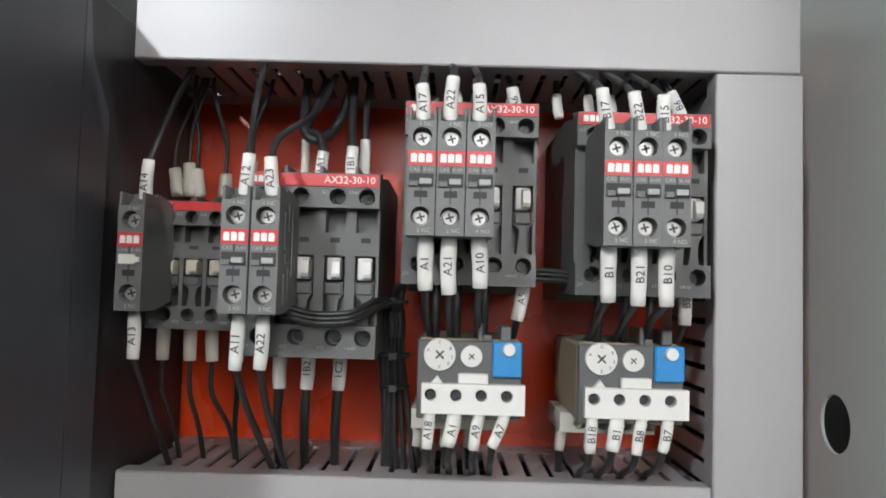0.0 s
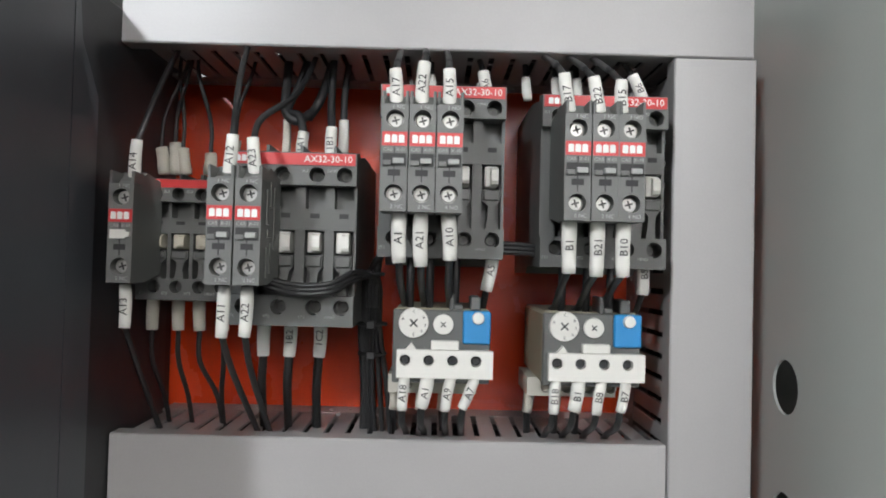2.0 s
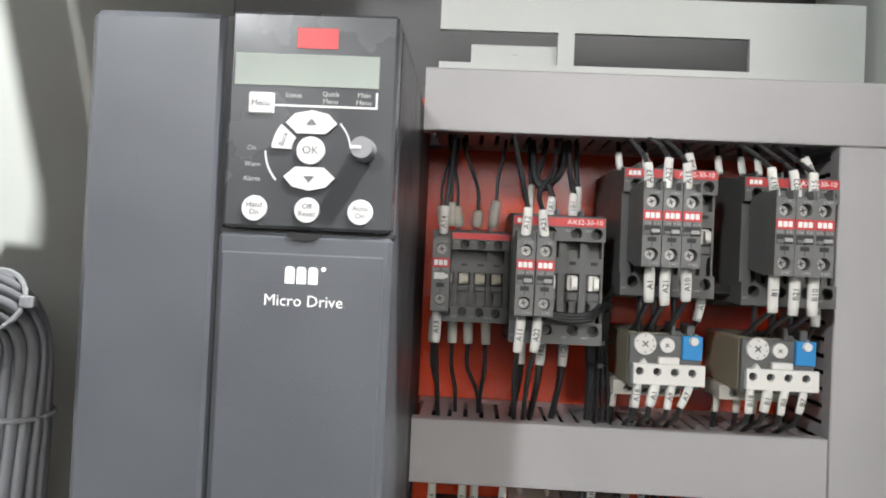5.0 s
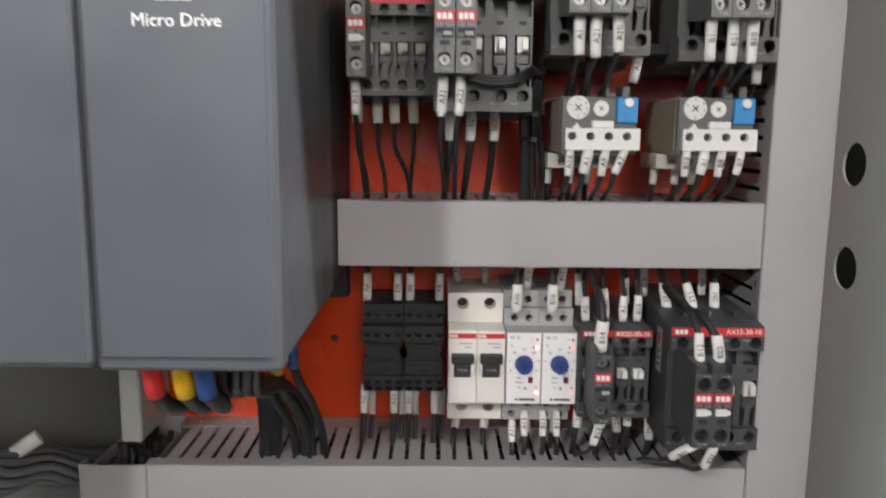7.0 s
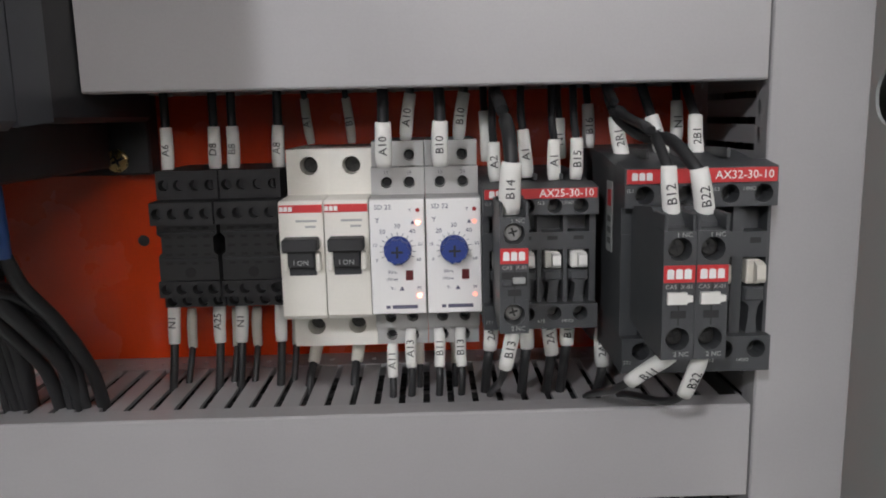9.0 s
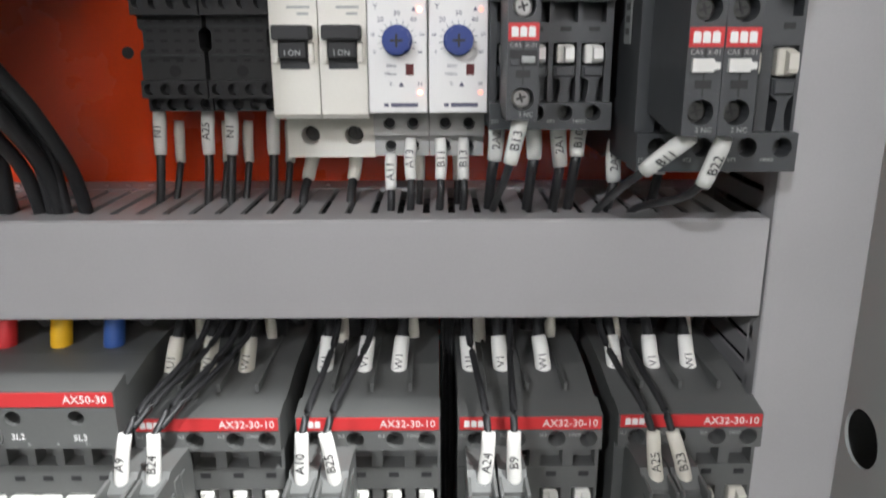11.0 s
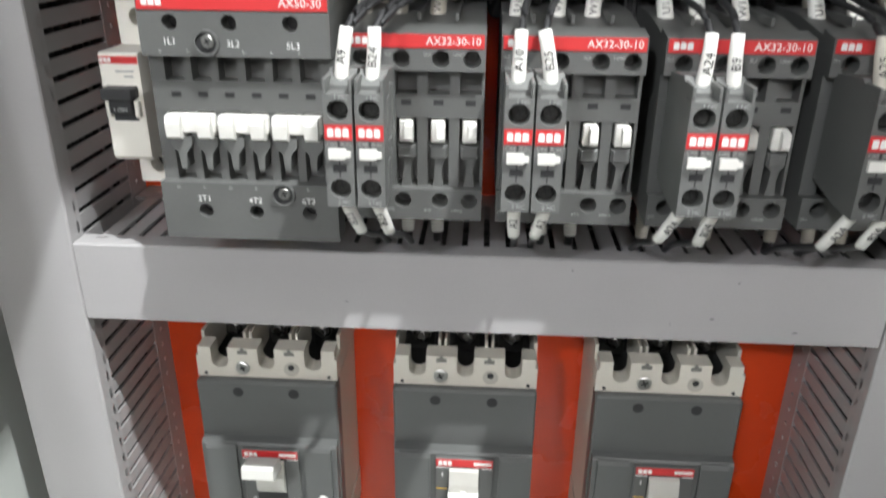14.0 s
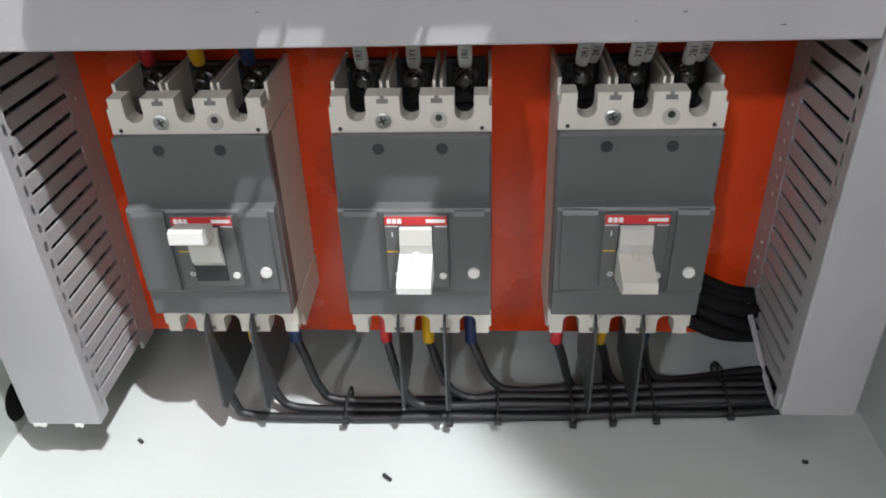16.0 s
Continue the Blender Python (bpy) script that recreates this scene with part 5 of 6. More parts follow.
for x0, x1, s in ((-0.1262, -0.1265, 0.004), (-0.1146, -0.1144, 0.003), (-0.1051, -0.1045, 0.007), (-0.0941, -0.0935, -0.002)):
    lead((x0, 0.060, 0.7025), (x1, 0.060, 0.6865), [(x1, 0.058, 0.672), (x1 + s, 0.052, 0.655), (x1 + s * 1.2, 0.042, T2 - 0.010)], "", 0.0030, 0.0012, DUSTY, "dusty wires of the top row", "thin dark wire with a dusty blank marker sleeve")
lead((-0.0765, 0.122, 0.7095), (-0.0777, 0.120, 0.6895), [(-0.0775, 0.100, 0.672), (-0.074, 0.060, T2 - 0.006)], "A11")
lead((-0.0678, 0.122, 0.7095), (-0.0688, 0.120, 0.6900), [(-0.070, 0.100, 0.672), (-0.069, 0.060, T2 - 0.006)], "A22")
for x0, t in ((-0.0604, "1B2"), (-0.0470, "1C2"), (-0.0720, "")):
    lead((x0, 0.070, 0.6945), (x0 - 0.0003, 0.070, 0.6768), [(x0 - 0.0015, 0.066, 0.662), (x0 - 0.004, 0.045, T2 - 0.008)], t, 0.0030, 0.0024)
for x0, x1, z1, t in ((-0.0080, -0.0077, 0.7230, "A1"), (0.0004, 0.0007, 0.7217, "A21"), (0.0105, 0.0117, 0.7243, "A10"), (0.0570, 0.0573, 0.7205, "B1"), (0.0675, 0.0678, 0.7195, "B21"), (0.0777, 0.0780, 0.7196, "B10")):
    x0, x1, z1 = x0 - 0.0018, x1 - 0.0018, z1 - 0.0029
    lead((x0, 0.127, 0.7396), (x1, 0.125, z1), [(x1, 0.108, 0.712), (x1 + 0.001, 0.085, 0.703), (x1 + 0.001, 0.070, 0.700)], t, 0.0029, 0.0015)
    cable([(x1 + 0.0036, 0.088, 0.728), (x1 + 0.0034, 0.090, 0.715), (x1 + 0.0034, 0.088, 0.701)], 0.0017, "stiff black link from contactor to overload relay", "link wire", group="overload links")
for x0, x1, t in ((0.0292, 0.0263, "A5"), (0.0932, 0.0934, "B5")):
    lead((x0, 0.090, 0.7270), (x1, 0.090, 0.7090), [(x1 - 0.001, 0.080, 0.700), (x1 - 0.002, 0.060, 0.694)], t, 0.0028)
for base, names, lo in ((0.0078, ("A18", "A1", "A9", "A7"), (-0.0160, -0.0079, 0.0021, 0.0092)), (0.0708, ("B18", "B1", "B8", "B7"), (-0.0155, -0.0070, 0.0025, 0.0125))):
    for i, t in enumerate(names):
        x0, x1 = base - 0.0150 + 0.0098 * i, base + lo[i]
        lead((x0, 0.0975, 0.6738), (x1, 0.0965, 0.6588 + 0.0012 * (i % 2)), [(x1, 0.090, 0.6525), (x1 + 0.001, 0.066, T2 + 0.001), (x1 + 0.001, 0.050, T2 - 0.010)], t, 0.0023 + 0.0006 * (i == 1), 0.0015)
    for q in (-0.021, -0.008, 0.002):
        lead((base + q, 0.058, 0.6660), (base + q - 0.001, 0.058, 0.6520), [(base + q, 0.050, T2 - 0.004)], "", 0.0025, 0.0018, DUSTY)
# bundled wires across the second contactor and down to the duct
for i in range(9):
    o, u = 0.0017 * (i % 3), 0.0019 * (i // 3)
    cable([(-0.0640, 0.103 + u, 0.7125 - o), (-0.0520, 0.1035 + u, 0.7100 - o), (-0.0380, 0.1035 + u, 0.7110 - o), (-0.0290, 0.092 + u, 0.7160 - o), (-0.0245 + o, 0.072 + u, 0.7120), (-0.0240 + o, 0.062 + u, 0.6900), (-0.0235 + 2 * o, 0.056 + u, 0.6600), (-0.0215 + 2 * o, 0.050 + u, T2 - 0.012)], 0.0011, "thin black wire in the tied bundle across a contactor", "wire", group="tied bundle")
    cable([(-0.0250 + o, 0.070 + u, 0.700), (-0.0240 + o, 0.072 + u, 0.718 + o), (-0.0130, 0.080 + u, 0.7255 + o), (0.0200, 0.078 + u, 0.7262 + o), (0.0480, 0.076 + u, 0.7255 + o), (0.0600, 0.070 + u, 0.722)], 0.0012, "thin black wire in the tied bundle between contactors", "wire", group="tied bundle")
    cable([(-0.0250 - o, 0.060 - u, 0.715), (-0.0262 - o, 0.058 - u, 0.690), (-0.0245 - o, 0.055 - u, 0.664), (-0.0250 - o, 0.048, T2 - 0.012)], 0.0017, "black wire in the tied upright bundle", "wire", group="tied bundle")


def cable_tie(x, d, z, rx, rd, upright=True):
    """A black cable tie round a bundle."""
    bm = bmesh.new()
    ring = []
    for i in range(18):
        t = 2 * math.pi * i / 18
        c, s = math.cos(t), math.sin(t)
        ring.append(P(x + rx * c, d + rd * s, z) if upright else P(x, d + rd * s, z + rx * c))
    tube(bm, ring + [ring[0]], 0.0009, 6)
    ob = thing("cable_tie", 0, 0, "black plastic cable tie round a wire bundle", "cable tie", "cable ties")
    part("band", bm, BLACK, ob)
    boxes("head", [(x - 0.0020, x + 0.0020, d + rd - 0.0008, d + rd + 0.0030, z - 0.0018, z + 0.0018, 0.0004)], BLACK, ob)
    return ob


cable_tie(-0.0240, 0.064, 0.6920, 0.0062, 0.0070)
cable_tie(-0.0240, 0.060, 0.6780, 0.0060, 0.0070)
cable_tie(0.0255, 0.079, 0.7275, 0.0042, 0.0048, False)
cable_tie(-0.0250, 0.072, 0.7150, 0.0060, 0.0075)

# second row
for x0, t in ((-0.1240, "A6"), (-0.1040, "D8"), (-0.0963, "B8"), (-0.0771, "A8")):
    lead((x0 - 0.0006, 0.032, 0.5730), (x0, 0.032, 0.5920), [(x0, 0.032, 0.600), (x0 + 0.001, 0.034, 0.616)], t, 0.0027, 0.0022)
for x0, t in ((-0.1258, "N1"), (-0.1060, "A25"), (-0.0968, "N1"), (-0.0795, "")):
    lead((x0, 0.034, 0.5185), (x0 - 0.0006, 0.036, 0.4995), [(x0 - 0.0008, 0.038, 0.490), (x0 - 0.002, 0.040, T3 - 0.008)], t, 0.0027, 0.0022)
    lead((x0 + 0.0042, 0.024, 0.5120), (x0 + 0.0040, 0.026, 0.4945), [(x0 + 0.0038, 0.030, 0.488), (x0 + 0.003, 0.036, T3 - 0.008)], "", 0.0020, 0.0018, DUSTY)
for x0, t in ((-0.0672, "A1"), (-0.0495, "B1")):
    lead((x0 + 0.0018, 0.020, 0.5835), (x0, 0.022, 0.6030), [(x0 - 0.0005, 0.026, 0.614)], t, 0.0020, 0.0014, DUSTY)
for x0, s in ((-0.0640, -0.0030), (-0.0470, -0.0012)):
    lead((x0, 0.030, 0.5000), (x0 + s, 0.034, 0.4885), [(x0 + s * 1.3, 0.040, 0.4835), (x0 + s * 1.5, 0.045, T3 - 0.010)], "", 0.0028, 0.0020, DUSTY)
for x0, t in ((-0.0312, "A10"), (-0.0098, "B10")):
    lead((x0, 0.066, 0.5755), (x0 + 0.0001, 0.068, 0.5925), [(x0, 0.062, 0.602), (x0 - 0.001, 0.052, 0.616)], t, 0.0027, 0.0026)
    lead((x0 + 0.0078, 0.046, 0.5850), (x0 + 0.0102, 0.048, 0.6035), [(x0 + 0.0104, 0.050, 0.614)], t, 0.0026, 0.0020)
for x0, z0, z1, t in ((-0.0310, 0.5020, 0.4885, "A11"), (-0.0232, 0.5080, 0.4925, "A13"), (-0.0118, 0.5080, 0.4925, "B11"), (-0.0027, 0.5080, 0.4925, "B13")):
    lead((x0, 0.052, z0), (x0 - 0.0001, 0.056, z1), [(x0, 0.058, z1 - 0.005), (x0 - 0.001, 0.055, T3 - 0.010)], t, 0.0023, 0.0017)
for x0 in (-0.0205, -0.0055):
    lead((x0, 0.040, 0.5060), (x0 + 0.0005, 0.044, 0.4900), [(x0, 0.048, T3 - 0.006)], "", 0.0019, 0.0016, DUSTY)
lead((0.0129, 0.100, 0.5610), (0.0135, 0.101, 0.5785), [(0.0130, 0.092, 0.590), (0.0115, 0.062, 0.604), (0.0110, 0.045, 0.616)], "B14", 0.0029, 0.0030)
for x0, x1, z0, z1, d, t in ((0.0115, 0.0108, 0.5690, 0.5840, 0.062, "A2"), (0.0240, 0.0222, 0.5700, 0.5885, 0.060, "A1"), (0.0342, 0.0342, 0.5690, 0.5845, 0.062, "A1"), (0.0425, 0.0428, 0.5690, 0.5850, 0.062, "B15"), (0.0395, 0.0388, 0.5760, 0.5925, 0.045, "N1"), (0.0520, 0.0515, 0.5800, 0.5980, 0.040, "B16"), (0.0090, 0.0082, 0.5760, 0.5960, 0.050, "")):
    lead((x0, d, z0), (x1, d, z1), [(x1, d * 0.9, z1 + 0.008), (x1 + 0.001, d * 0.75, 0.616)], t, 0.0026, 0.0015)
for x0, x1, z0, z1, d, t in ((0.0092, 0.0086, 0.5170, 0.5005, 0.060, "2A2"), (0.0222, 0.0235, 0.5160, 0.5015, 0.062, ""), (0.0318, 0.0335, 0.5160, 0.4985, 0.062, "2A1"), (0.0405, 0.0395, 0.5160, 0.5025, 0.062, "B10"), (0.0545, 0.0550, 0.5080, 0.4920, 0.058, "2A2"), (0.0725, 0.0720, 0.5065, 0.4950, 0.058, "2B2")):
    lead((x0, d, z0), (x1, d, z1), [(x1 - 0.001, d, z1 - 0.006), (x1 - 0.002, d * 0.85, T3 - 0.010)], t, 0.0029, 0.0024)
lead((0.0141, 0.102, 0.5225), (0.0108, 0.100, 0.5060), [(0.0095, 0.092, 0.498), (0.0085, 0.062, T3 + 0.001), (0.0085, 0.050, T3 - 0.010)], "B13")
lead((0.0616, 0.122, 0.5600), (0.0601, 0.121, 0.5775), [(0.0580, 0.108, 0.588), (0.0545, 0.080, 0.595), (0.0530, 0.050, 0.614)], "B12", 0.0027, 0.0022)
lead((0.0718, 0.122, 0.5590), (0.0695, 0.121, 0.5765), [(0.0640, 0.110, 0.5850), (0.0580, 0.095, 0.5865), (0.0545, 0.070, 0.596), (0.0560, 0.050, 0.614)], "B22", 0.0027, 0.0026)
for x0, x1, t in ((0.0605, 0.0580, "2R1"), (0.0765, 0.0720, "2Y1"), (0.0890, 0.0892, "2B1")):
    lead((x0, 0.064, 0.5760), (x1, 0.060, 0.5925), [(x1 - 0.0010, 0.052, 0.602), (x1 - 0.0020, 0.040, 0.616)], t, 0.0030, 0.0024)
lead((0.0870, 0.045, 0.5820), (0.0865, 0.045, 0.5985), [(0.0865, 0.042, 0.614)], "N1", 0.0026, 0.0018)
lead((0.0605, 0.128, 0.5185), (0.0500, 0.118, 0.5065), [(0.0465, 0.108, 0.500), (0.0470, 0.070, T3 + 0.002), (0.0470, 0.050, T3 - 0.010)], "B11", 0.0027)
lead((0.0700, 0.128, 0.5180), (0.0670, 0.122, 0.5030), [(0.0640, 0.112, 0.497), (0.0610, 0.070, T3 + 0.002), (0.0610, 0.050, T3 - 0.010)], "B22", 0.0027)

# third row: supply sleeves on top, control leads in front and below
for xs, names in (((-0.1204, -0.1060, -0.0909), ("U1", "V1", "W1")), ((-0.0593, -0.0431, -0.0292), ("U1", "V1", "W1")), ((0.0004, 0.0133, 0.0297), ("U1", "V1", "W1")), ((0.0590, 0.0744, 0.0892), ("U1", "V1", "W1"))):
    for i, (x0, t) in enumerate(zip(xs, names)):
        s = 0.0018 if x0 < 0 else -0.0020
        lead((x0, 0.068, 0.4105), (x0 + s, 0.060, 0.4290), [(x0 + s * 1.2, 0.052, 0.437), (x0 + s * 1.4, 0.042, 0.452)], t, 0.0032, 0.0026, SLEEVE if x0 > -0.07 else DUSTY)
    lead((xs[0] + 0.005, 0.040, 0.4180), (xs[0] + 0.004, 0.036, 0.4380), [(xs[0] + 0.004, 0.034, 0.452)], "", 0.0026, 0.0018, DUSTY)
    lead((xs[2] + 0.006, 0.040, 0.4200), (xs[2] + 0.005, 0.036, 0.4360), [(xs[2] + 0.005, 0.034, 0.452)], "", 0.0024, 0.0018, DUSTY)
for x0, x1, s, t in ((-0.1200, -0.1177, 0.013, "A9"), (-0.1095, -0.1083, 0.016, "B24"), (-0.0593, -0.0588, 0.006, "A10"), (-0.0477, -0.0511, 0.012, "B25"), (0.0018, 0.0039, -0.005, "A24"), (0.0129, 0.0124, 0.003, "B9"), (0.0612, 0.0591, -0.008, "A25"), (0.0710, 0.0655, -0.005, "B23")):
    lead((x0, 0.122, 0.3990), (x1, 0.119, 0.4185), [(x1 + s * 0.2, 0.108, 0.4235), (x1 + s * 0.6, 0.084, 0.4270), (x1 + s, 0.066, 0.4350), (x1 + s * 1.1, 0.045, 0.4540)], t, 0.0025, 0.0013, SLEEVE if x0 < 0.05 else DUSTY)
    if x0 < -0.1:
        cable([(x1 + 0.0015, 0.116, 0.4190), (x1 + 0.003 + s * 0.25, 0.104, 0.4240), (x1 + 0.005 + s * 0.6, 0.080, 0.4275), (x1 + 0.006 + s, 0.060, 0.4360), (x1 + 0.006 + s, 0.044, 0.4540)], 0.0012, "thin black control wire arching into the duct", "wire", group="control wires")
for x0, x1, z1, t in ((-0.1195, -0.1150, 0.3440, "B23"), (-0.1085, -0.1045, 0.3440, "B23"), (-0.0586, -0.0580, 0.3440, "A2"), (-0.0475, -0.0503, 0.3440, "A2"), (0.0005, -0.0050, 0.3440, "A24"), (0.0115, 0.0098, 0.3430, "B24"), (0.0590, 0.0540, 0.3430, "A24"), (0.0700, 0.0682, 0.3440, "B24")):
    lead((x0, 0.128, 0.3605), (x1, 0.119, z1), [(x1 + 0.001, 0.106, 0.3375), (x1 + 0.002, 0.080, 0.3260), (x1 + 0.003, 0.052, T4 - 0.008)], t, 0.0024, 0.0014)
for xs in ((-0.1041, -0.0907), (-0.0440, -0.0307), (0.0010, 0.0290), (0.0575, 0.0740, 0.0880)):
    for x0 in xs:
        lead((x0, 0.062, 0.3420), (x0 + 0.0006, 0.062, 0.3215), [(x0 + 0.0005, 0.056, T4 - 0.010)], "", 0.0029, 0.0024, DUSTY if x0 > 0 else SLEEVE)
for x0, mat, colour in ((-0.1875, LUG_RED, "red"), (-0.1652, LUG_YELLOW, "yellow"), (-0.1440, LUG_BLUE, "blue")):
    lug_cable((x0, 0.062, 0.4225), (x0 + 0.001, 0.058, 0.4440), [(x0 + 0.0015, 0.050, 0.456)], mat, colour)
    lug_cable((x0 + 0.0010, 0.060, 0.3380), (x0 + 0.0025, 0.056, 0.3140), [(x0 + 0.003, 0.050, 0.303)], mat, colour)
for x0 in (-0.176, -0.155, -0.134):
    screw(tagged(part("terminal_stud", (lambda b: (disc(b, x0, 0.4330, 0.0032, 0.020, 0.050, 12), b)[1])(bmesh.new()), DIM_STEEL, None, "dark terminal stud above the large contactor"), category="stud", group="terminal studs"), x0, 0.4330, 0.0030, 0.0512, DIM_STEEL)
lead((-0.2395, 0.030, 0.4185), (-0.2395, 0.032, 0.4340), [(-0.2390, 0.036, 0.452)], "", 0.0024, 0.0018, DUSTY)

# breaker terminals
for bx, names, mats in ((-0.1794, None, ((LUG_RED, "red"), (LUG_YELLOW, "yellow"), (LUG_NAVY, "navy blue"))), (-0.0761, ("1R1", "1Y1", "1B1"), None), (0.0275, ("2R1", "2Y1", "2B1"), None)):
    for i, q in enumerate((-0.0245, 0.0, 0.0245)):
        x0 = bx + q
        if names:
            lead((x0, 0.022, 0.2520), (x0 + 0.0005, 0.030, 0.2690), [(x0, 0.036, 0.280), (x0, 0.040, 0.290)], names[i], 0.0034, 0.0026)
            if bx > 0:
                lead((x0 + 0.0050, 0.020, 0.2530), (x0 + 0.0065, 0.030, 0.2690), [(x0 + 0.006, 0.036, 0.280), (x0 + 0.006, 0.040, 0.290)], names[i], 0.0032, 0.0024)
        else:
            lug_cable((x0, 0.022, 0.2550), (x0 + 0.0005, 0.030, 0.2720), [(x0, 0.036, 0.281), (x0, 0.040, 0.290)], mats[i][0], mats[i][1], 0.0028, 0.0036)
for bx, lean, runs in ((-0.1794, 0.002, ((0.0455, 0.0), (0.0385, 0.0), (0.0315, 0.0))), (-0.0761, 0.001, ((0.0420, 0.0062), (0.0350, 0.0062), (0.0280, 0.0062))), (0.0275, -0.005, ((0.0245, 0.0), (0.0175, 0.0), (0.0105, 0.0)))):
    for q, mat, colour, (d0, up) in zip((-0.0245, 0.0, 0.0245), (LUG_RED, LUG_YELLOW, LUG_NAVY), ("red", "yellow", "navy blue"), runs):
        x0, z0 = bx + q, 0.0457 + up
        way = [(x0 + lean + 0.004, 0.5 * (0.028 + d0), 0.080), (x0 + lean + 0.011, d0 - 0.001, z0 + 0.0090), (x0 + lean + 0.024, d0, z0 + 0.0006)]
        way += [(x, d0 - 0.010 * ((x + 0.17) / 0.30) ** 2, z0 + 0.0006 * math.sin(60 * x + 7 * q + 40 * bx)) for x in (-0.110, -0.070, -0.030, 0.010, 0.050, 0.090, 0.125) if x > x0 + 0.045]
        lug_cable((x0, 0.022, 0.1330), (x0 + lean, 0.028, 0.0900), way + [(0.174, d0 - 0.016, z0)], mat, colour, 0.0026, 0.0036, "breaker outgoing cables")
    for q in (-0.01225, 0.01225):
        bm = bmesh.new()
        slab(bm, [(0.0, 0.1285), (0.0490, 0.1285), (0.0575, 0.1240), (0.0590, 0.1180), (0.0585, 0.0660), (0.0560, 0.0620), (0.0, 0.0620)], bx + q - 0.0006, bx + q + 0.0006)
        tagged(part("phase_barrier", bm, BARRIER, None, "thin dark grey phase barrier hanging below a breaker"), category="phase barrier", group="phase barriers")
for x0, c0, h0 in ((-0.1240, 0.0385, 0.0130), (-0.0630, 0.0370, 0.0150), (-0.0350, 0.0355, 0.0150), (0.0080, 0.0330, 0.0190), (0.0310, 0.0290, 0.0215), (0.0560, 0.0260, 0.0220), (0.0990, 0.0220, 0.0220)):
    cable_tie(x0, c0, 0.0497, 0.0068, h0, False)

# dark wires added as shade in the gap between two contactors of the third row
for i in range(3):
    cable([(-0.0112 + 0.0021 * i, 0.030 + 0.003 * (i % 2), 0.452), (-0.0110 + 0.0020 * i, 0.034, 0.420), (-0.0113 + 0.0021 * i, 0.036 - 0.003 * (i % 2), 0.370), (-0.0112 + 0.0020 * i, 0.032, 0.306)], 0.0012, "added thin black wire standing in for shade between contactors", "wire", group="third row wires")

# under the drive
for x0, lo, mat, colour, w in ((-0.1778, 0.5455, LUG_RED, "red", 0.0032), (-0.1695, 0.5460, LUG_YELLOW, "yellow", 0.0038), (-0.1602, 0.5497, LUG_BLUE, "blue", 0.0031)):
    lug_cable((x0 - 0.0004, 0.101, 0.6000), (x0 + 0.0008, 0.100, lo), [(x0 + 0.004, 0.095, lo - 0.012), (x0 + 0.008, 0.082, lo - 0.028), (x0 + 0.011, 0.066, 0.4980), (x0 + 0.011, 0.056, 0.4740), (x0 + 0.011, 0.050, 0.4600)], mat, colour, w / 1.18, w, "drive cables")
for i, (x0, mat, colour) in enumerate(((-0.1960, LUG_RED, "red"), (-0.1835, LUG_YELLOW, "yellow"), (-0.1745, LUG_BLUE, "blue"))):
    k = 0.0036 * i
    lug_cable((x0 - 0.0030, 0.211, 0.6000), (x0, 0.206, 0.5712), [(x0 + 0.002, 0.191, 0.5610), (-0.1900 + k, 0.156, 0.5540), (-0.1862 + k, 0.116, 0.5465), (-0.1832 + k, 0.086, 0.5350), (-0.1840 + k, 0.066, 0.5080), (-0.1878 + k, 0.056, 0.4740), (-0.1878 + k, 0.050, 0.4600)], mat, colour, 0.0036, 0.0042, "drive cables")
for i in range(6):
    j, end = i % 3, -0.1860 + 0.0030 * i + (0.0150 if i > 2 else 0.0)
    cable([(-0.1745 + 0.0034 * i, 0.200 - 0.005 * j, 0.6000), (-0.1760 + 0.0034 * i, 0.196 - 0.005 * j, 0.5780), (-0.1840 + 0.0036 * i, 0.166 - 0.006 * j, 0.5600 - 0.003 * j), (-0.1830 + 0.0036 * i, 0.122 - 0.005 * j, 0.5500 - 0.004 * j), (-0.1790 + 0.0036 * i, 0.088, 0.5380 - 0.003 * j), (end, 0.068, 0.5080), (end, 0.056, 0.4640)], 0.0020 + 0.0006 * (j == 1), "dark control cable below the drive", group="drive cables")
for i in range(4):
    cable([(-0.1930 + 0.004 * i, 0.060, 0.5800), (-0.1920 + 0.004 * i, 0.060, 0.5500), (-0.1900 + 0.003 * i, 0.058, 0.5200), (-0.1880 + 0.003 * i, 0.050, 0.4640)], 0.0013, "thin dark wire dropping from the drive", "wire", group="drive cables")
bm = bmesh.new()
box(bm, -0.2800, -0.2668, -0.0025, 0.050, 0.4835, 0.600, 0.001)
tagged(part("bracket", bm, STEEL_WALL, None, "grey steel strip beside the drive's cables"), category="bracket")


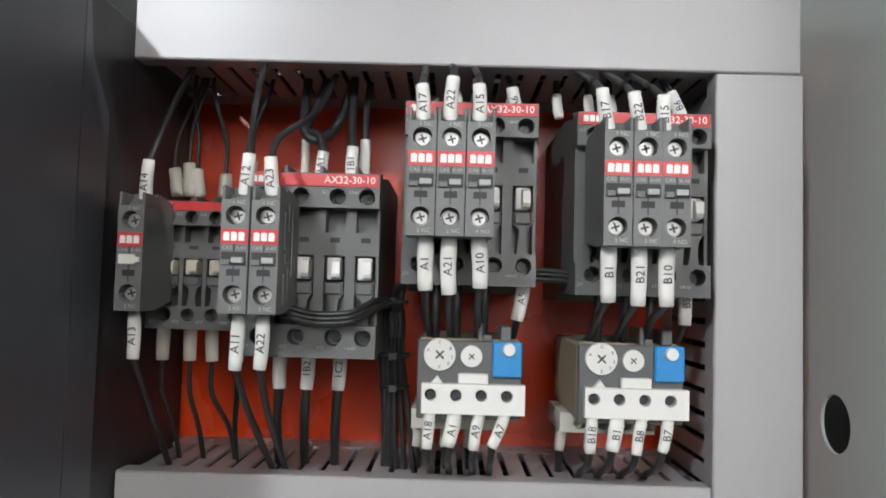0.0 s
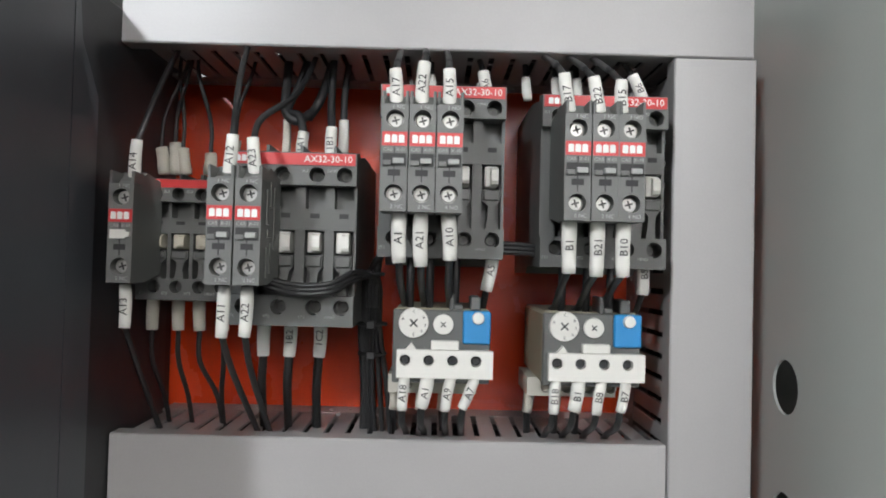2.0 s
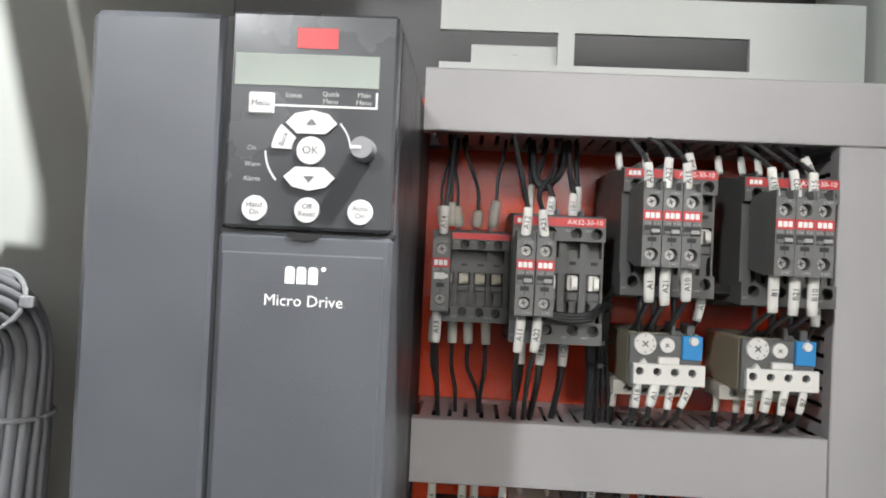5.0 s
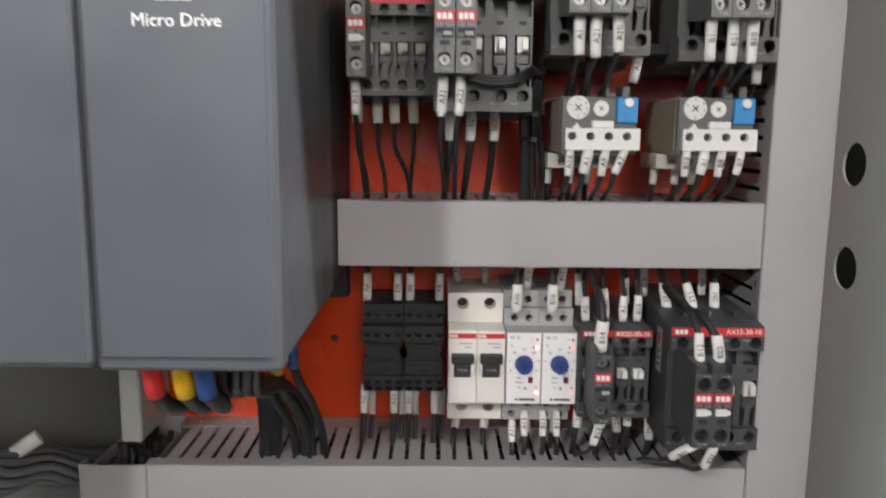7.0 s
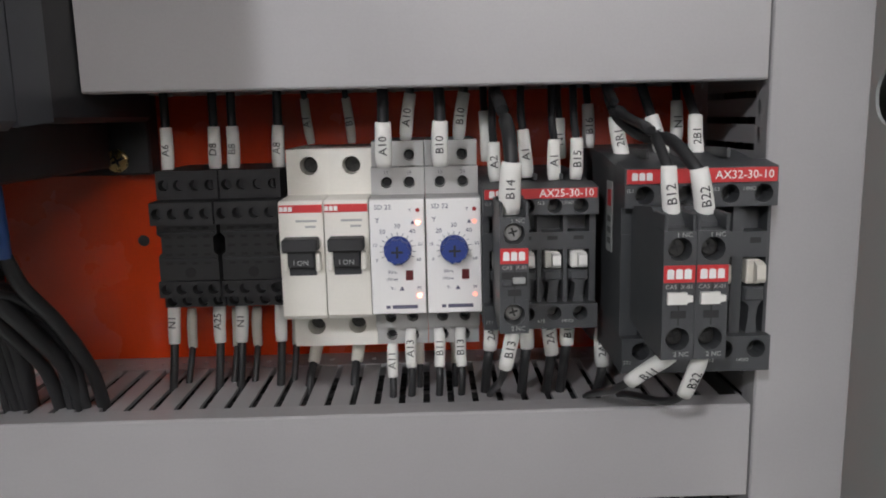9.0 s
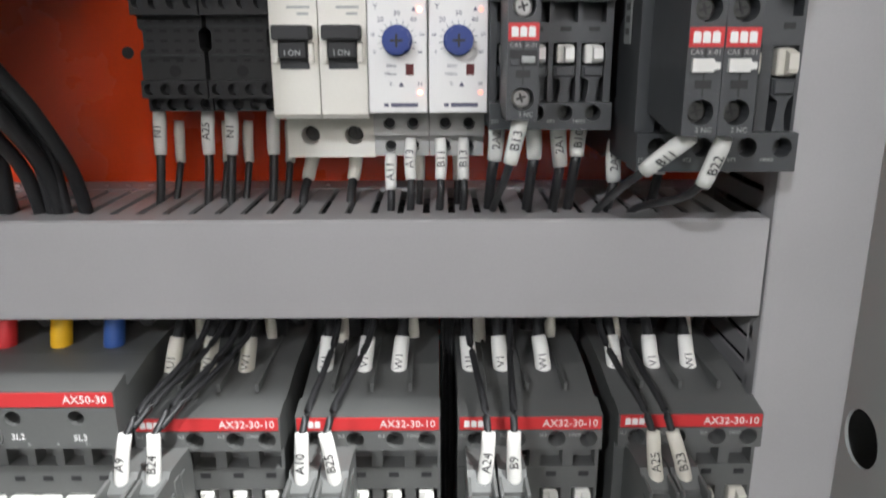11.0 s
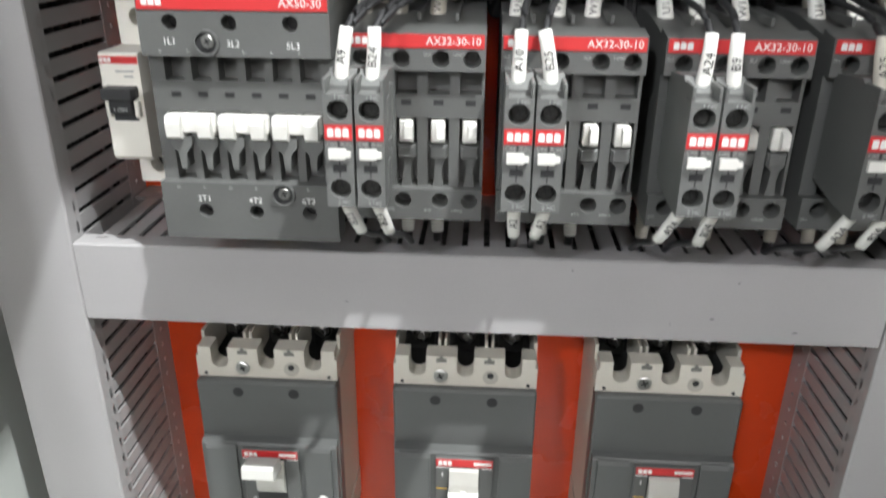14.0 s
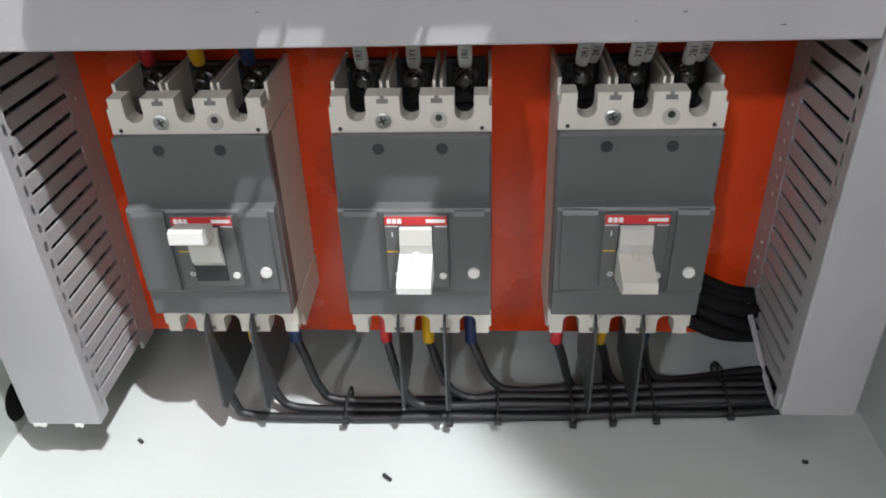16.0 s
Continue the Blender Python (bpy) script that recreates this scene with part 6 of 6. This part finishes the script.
def loom():
    """The tied cable loom that comes from the door and turns down beside the drive."""
    ob = thing("cable_loom", 0, 0, "tied loom of many thin grey-black cables", "cable loom")
    spine = glide([P(*q) for q in ((-0.3560, 0.308, 0.6350), (-0.3280, 0.308, 0.6620), (-0.3120, 0.300, 0.6850), (-0.3080, 0.268, 0.7080), (-0.3060, 0.232, 0.7150), (-0.3030, 0.205, 0.6980), (-0.3045, 0.197, 0.6600), (-0.3060, 0.195, 0.6000), (-0.3070, 0.186, 0.5400), (-0.3080, 0.150, 0.5080), (-0.3078, 0.105, 0.4940), (-0.3075, 0.070, 0.4760), (-0.3075, 0.020, 0.4550), (-0.3075, -0.030, 0.4400))], 6)
    k = 0
    for ring, count in ((0.0, 1), (0.0052, 6), (0.0104, 13)):
        for i in range(count):
            pts = []
            for j, q in enumerate(spine):
                t = 2 * math.pi * i / count + 0.05 * j
                ahead = (spine[min(j + 1, len(spine) - 1)] - spine[max(j - 1, 0)]).normalized()
                u = ahead.cross(Vector((1, 0, 0))).normalized()
                pts.append(q + ring * (math.cos(t) * Vector((1, 0, 0)) + math.sin(t) * u))
            bm = bmesh.new()
            tube(bm, pts, random.choice((0.0022, 0.0025, 0.0028)), 7)
            part("cable", bm, LOOM, ob, "", True)
    for target in ((-0.303, 0.222, 0.712), (-0.303, 0.197, 0.660), (-0.304, 0.195, 0.597), (-0.303, 0.190, 0.530)):
        j = min(range(1, len(spine)), key=lambda i: (spine[i] - P(*target)).length)
        q = spine[j]
        ahead = (spine[min(j + 1, len(spine) - 1)] - spine[j - 1]).normalized()
        u = ahead.cross(Vector((1, 0, 0))).normalized()
        ring = [q + 0.0138 * (math.cos(2 * math.pi * i / 20) * Vector((1, 0, 0)) + math.sin(2 * math.pi * i / 20) * u) for i in range(21)]
        bm = bmesh.new()
        tube(bm, ring, 0.0012, 6)
        band = part("tie_band", bm, TIE, ob, "grey plastic cable tie")
        bm = bmesh.new()
        c = q + Vector((0.0145 if target[2] > 0.7 else -0.0175, 0, 0))
        box(bm, c.x - 0.002, c.x + 0.004, -c.y - 0.0025, -c.y + 0.0025, c.z - 0.0025, c.z + 0.0025, 0.0005)
        part("tie_head", bm, TIE, band)
    bm = bmesh.new()
    tube(bm, [q + Vector((0, 0, 0.0115)) for q in spine[12:25]], 0.0036, 8)
    part("red_cable", bm, LUG_RED, ob, "red cable along the loom's top", True)
    # white band across the loom's lower bend
    bm = bmesh.new()
    tube(bm, [P(-0.3190, 0.124, 0.4985), P(-0.3060, 0.1275, 0.5090), P(-0.2915, 0.124, 0.5185)], 0.0042, 8, 0.45)
    part("white_band", bm, WHITE, ob, "white band across the loom", True)


loom()

# behind the lower round hole, and the litter on the cabinet bottom
cable([(0.1735, 0.034, 0.2895), (0.1800, 0.039, 0.2910), (0.1950, 0.044, 0.2915), (0.2150, 0.046, 0.2900)], 0.0046, "red cable end in a round hole of the cabinet side", mat=LUG_RED)
for i, (x0, d0, a, l) in enumerate(((-0.0960, 0.088, 40, 0.0058), (-0.2440, 0.064, 35, 0.0034), (0.1330, 0.072, 10, 0.0026), (-0.2200, 0.110, 70, 0.0022))):
    bm = bmesh.new()
    c, s = math.cos(radians(a)), math.sin(radians(a))
    tube(bm, [P(x0 - c * l / 2, d0 - s * l / 2, FLOOR + 0.0008), P(x0 + c * l / 2, d0 + s * l / 2, FLOOR + 0.0008)], 0.0011, 8)
    tagged(part("wire_offcut", bm, WIRE, None, "short black wire offcut on the cabinet bottom"), category="offcut", group="wire offcuts")
bm = bmesh.new()
tube(bm, glide([P(0.1040, 0.010, 0.115), P(0.1060, 0.030, 0.104), P(0.1075, 0.062, 0.088), P(0.1090, 0.074, 0.0845), P(0.1085, 0.076, 0.0960)]), 0.0016, 8, 0.5)
tagged(part("loose_duct_strip", bm, FINGER, None, "bent grey strip broken from the duct side"), category="plastic strip")
for i in range(9):
    j = i % 3
    cable([(0.050, 0.004 + 0.004 * j, 0.140 - 0.0032 * i), (0.080, 0.010 + 0.006 * j, 0.122 - 0.0030 * i), (0.110, 0.010 + 0.006 * j, 0.112 - 0.0028 * i), (0.145, 0.004 + 0.004 * j, 0.112 - 0.0030 * i), (0.174, -0.006, 0.116 - 0.0030 * i)], 0.0040, "thick black cable turning off behind the upright duct", mat=FLOOR_WIRE, group="floor cables")

for x0, x1 in ((-0.2915, -0.2835), (-0.2680, -0.2625)):
    bm = bmesh.new()
    prism(bm, [(x0, 0.0722), (x0 + 0.001, 0.0698), (0.6 * x0 + 0.4 * x1, 0.0706), (x1 - 0.0012, 0.0694), (x1, 0.0714), (x1 - 0.0005, 0.0724)], 0.0792, 0.0806)
    tagged(part("plastic_burr", bm, WHITE, None, "torn white plastic edge at a cut duct end"), category="plastic burr", group="duct burrs")

# small scuffs on the lower duct cover
for x0, z0, w, k in ((0.0330, 0.2905, 0.0022, 0.0007), (0.0420, 0.3085, 0.0010, 0.0010), (0.0700, 0.2850, 0.0030, 0.0006), (-0.0300, 0.3120, 0.0008, 0.0008), (0.0150, 0.2872, 0.0009, 0.0006), (-0.1300, 0.2930, 0.0018, 0.0005)):
    bm = bmesh.new()
    prism(bm, [(x0 - w / 2, z0), (x0 - w / 5, z0 - k / 2), (x0 + w / 2, z0 - k / 4), (x0 + w / 4, z0 + k / 2)], 0.0800, 0.0801)
    tagged(part("scuff_mark", bm, COVER_INK, None, "small dark scuff on a grey duct cover"), category="scuff", group="duct scuffs")

# supply wires behind the third row, rising from the contactors' backs into the duct
random.seed(23)
for bx, span in ((-0.1615, 0.034), (-0.0967, 0.028), (-0.0386, 0.029), (0.0203, 0.029), (0.0786, 0.027)):
    for i in range(11):
        x0 = bx - span + 2 * span * i / 10 + random.uniform(-0.002, 0.002)
        d0 = 0.010 + 0.006 * (i % 4)
        cable([(x0, d0, 0.4120), (x0 + random.uniform(-0.003, 0.003), d0 + 0.008, 0.4270), (x0 + random.uniform(-0.006, 0.006), d0 + 0.014, 0.4420), (x0 + random.uniform(-0.006, 0.006), d0 + 0.016, 0.4560)], 0.0028, "black supply wire rising behind a contactor", "wire", group="supply wires of the third row")
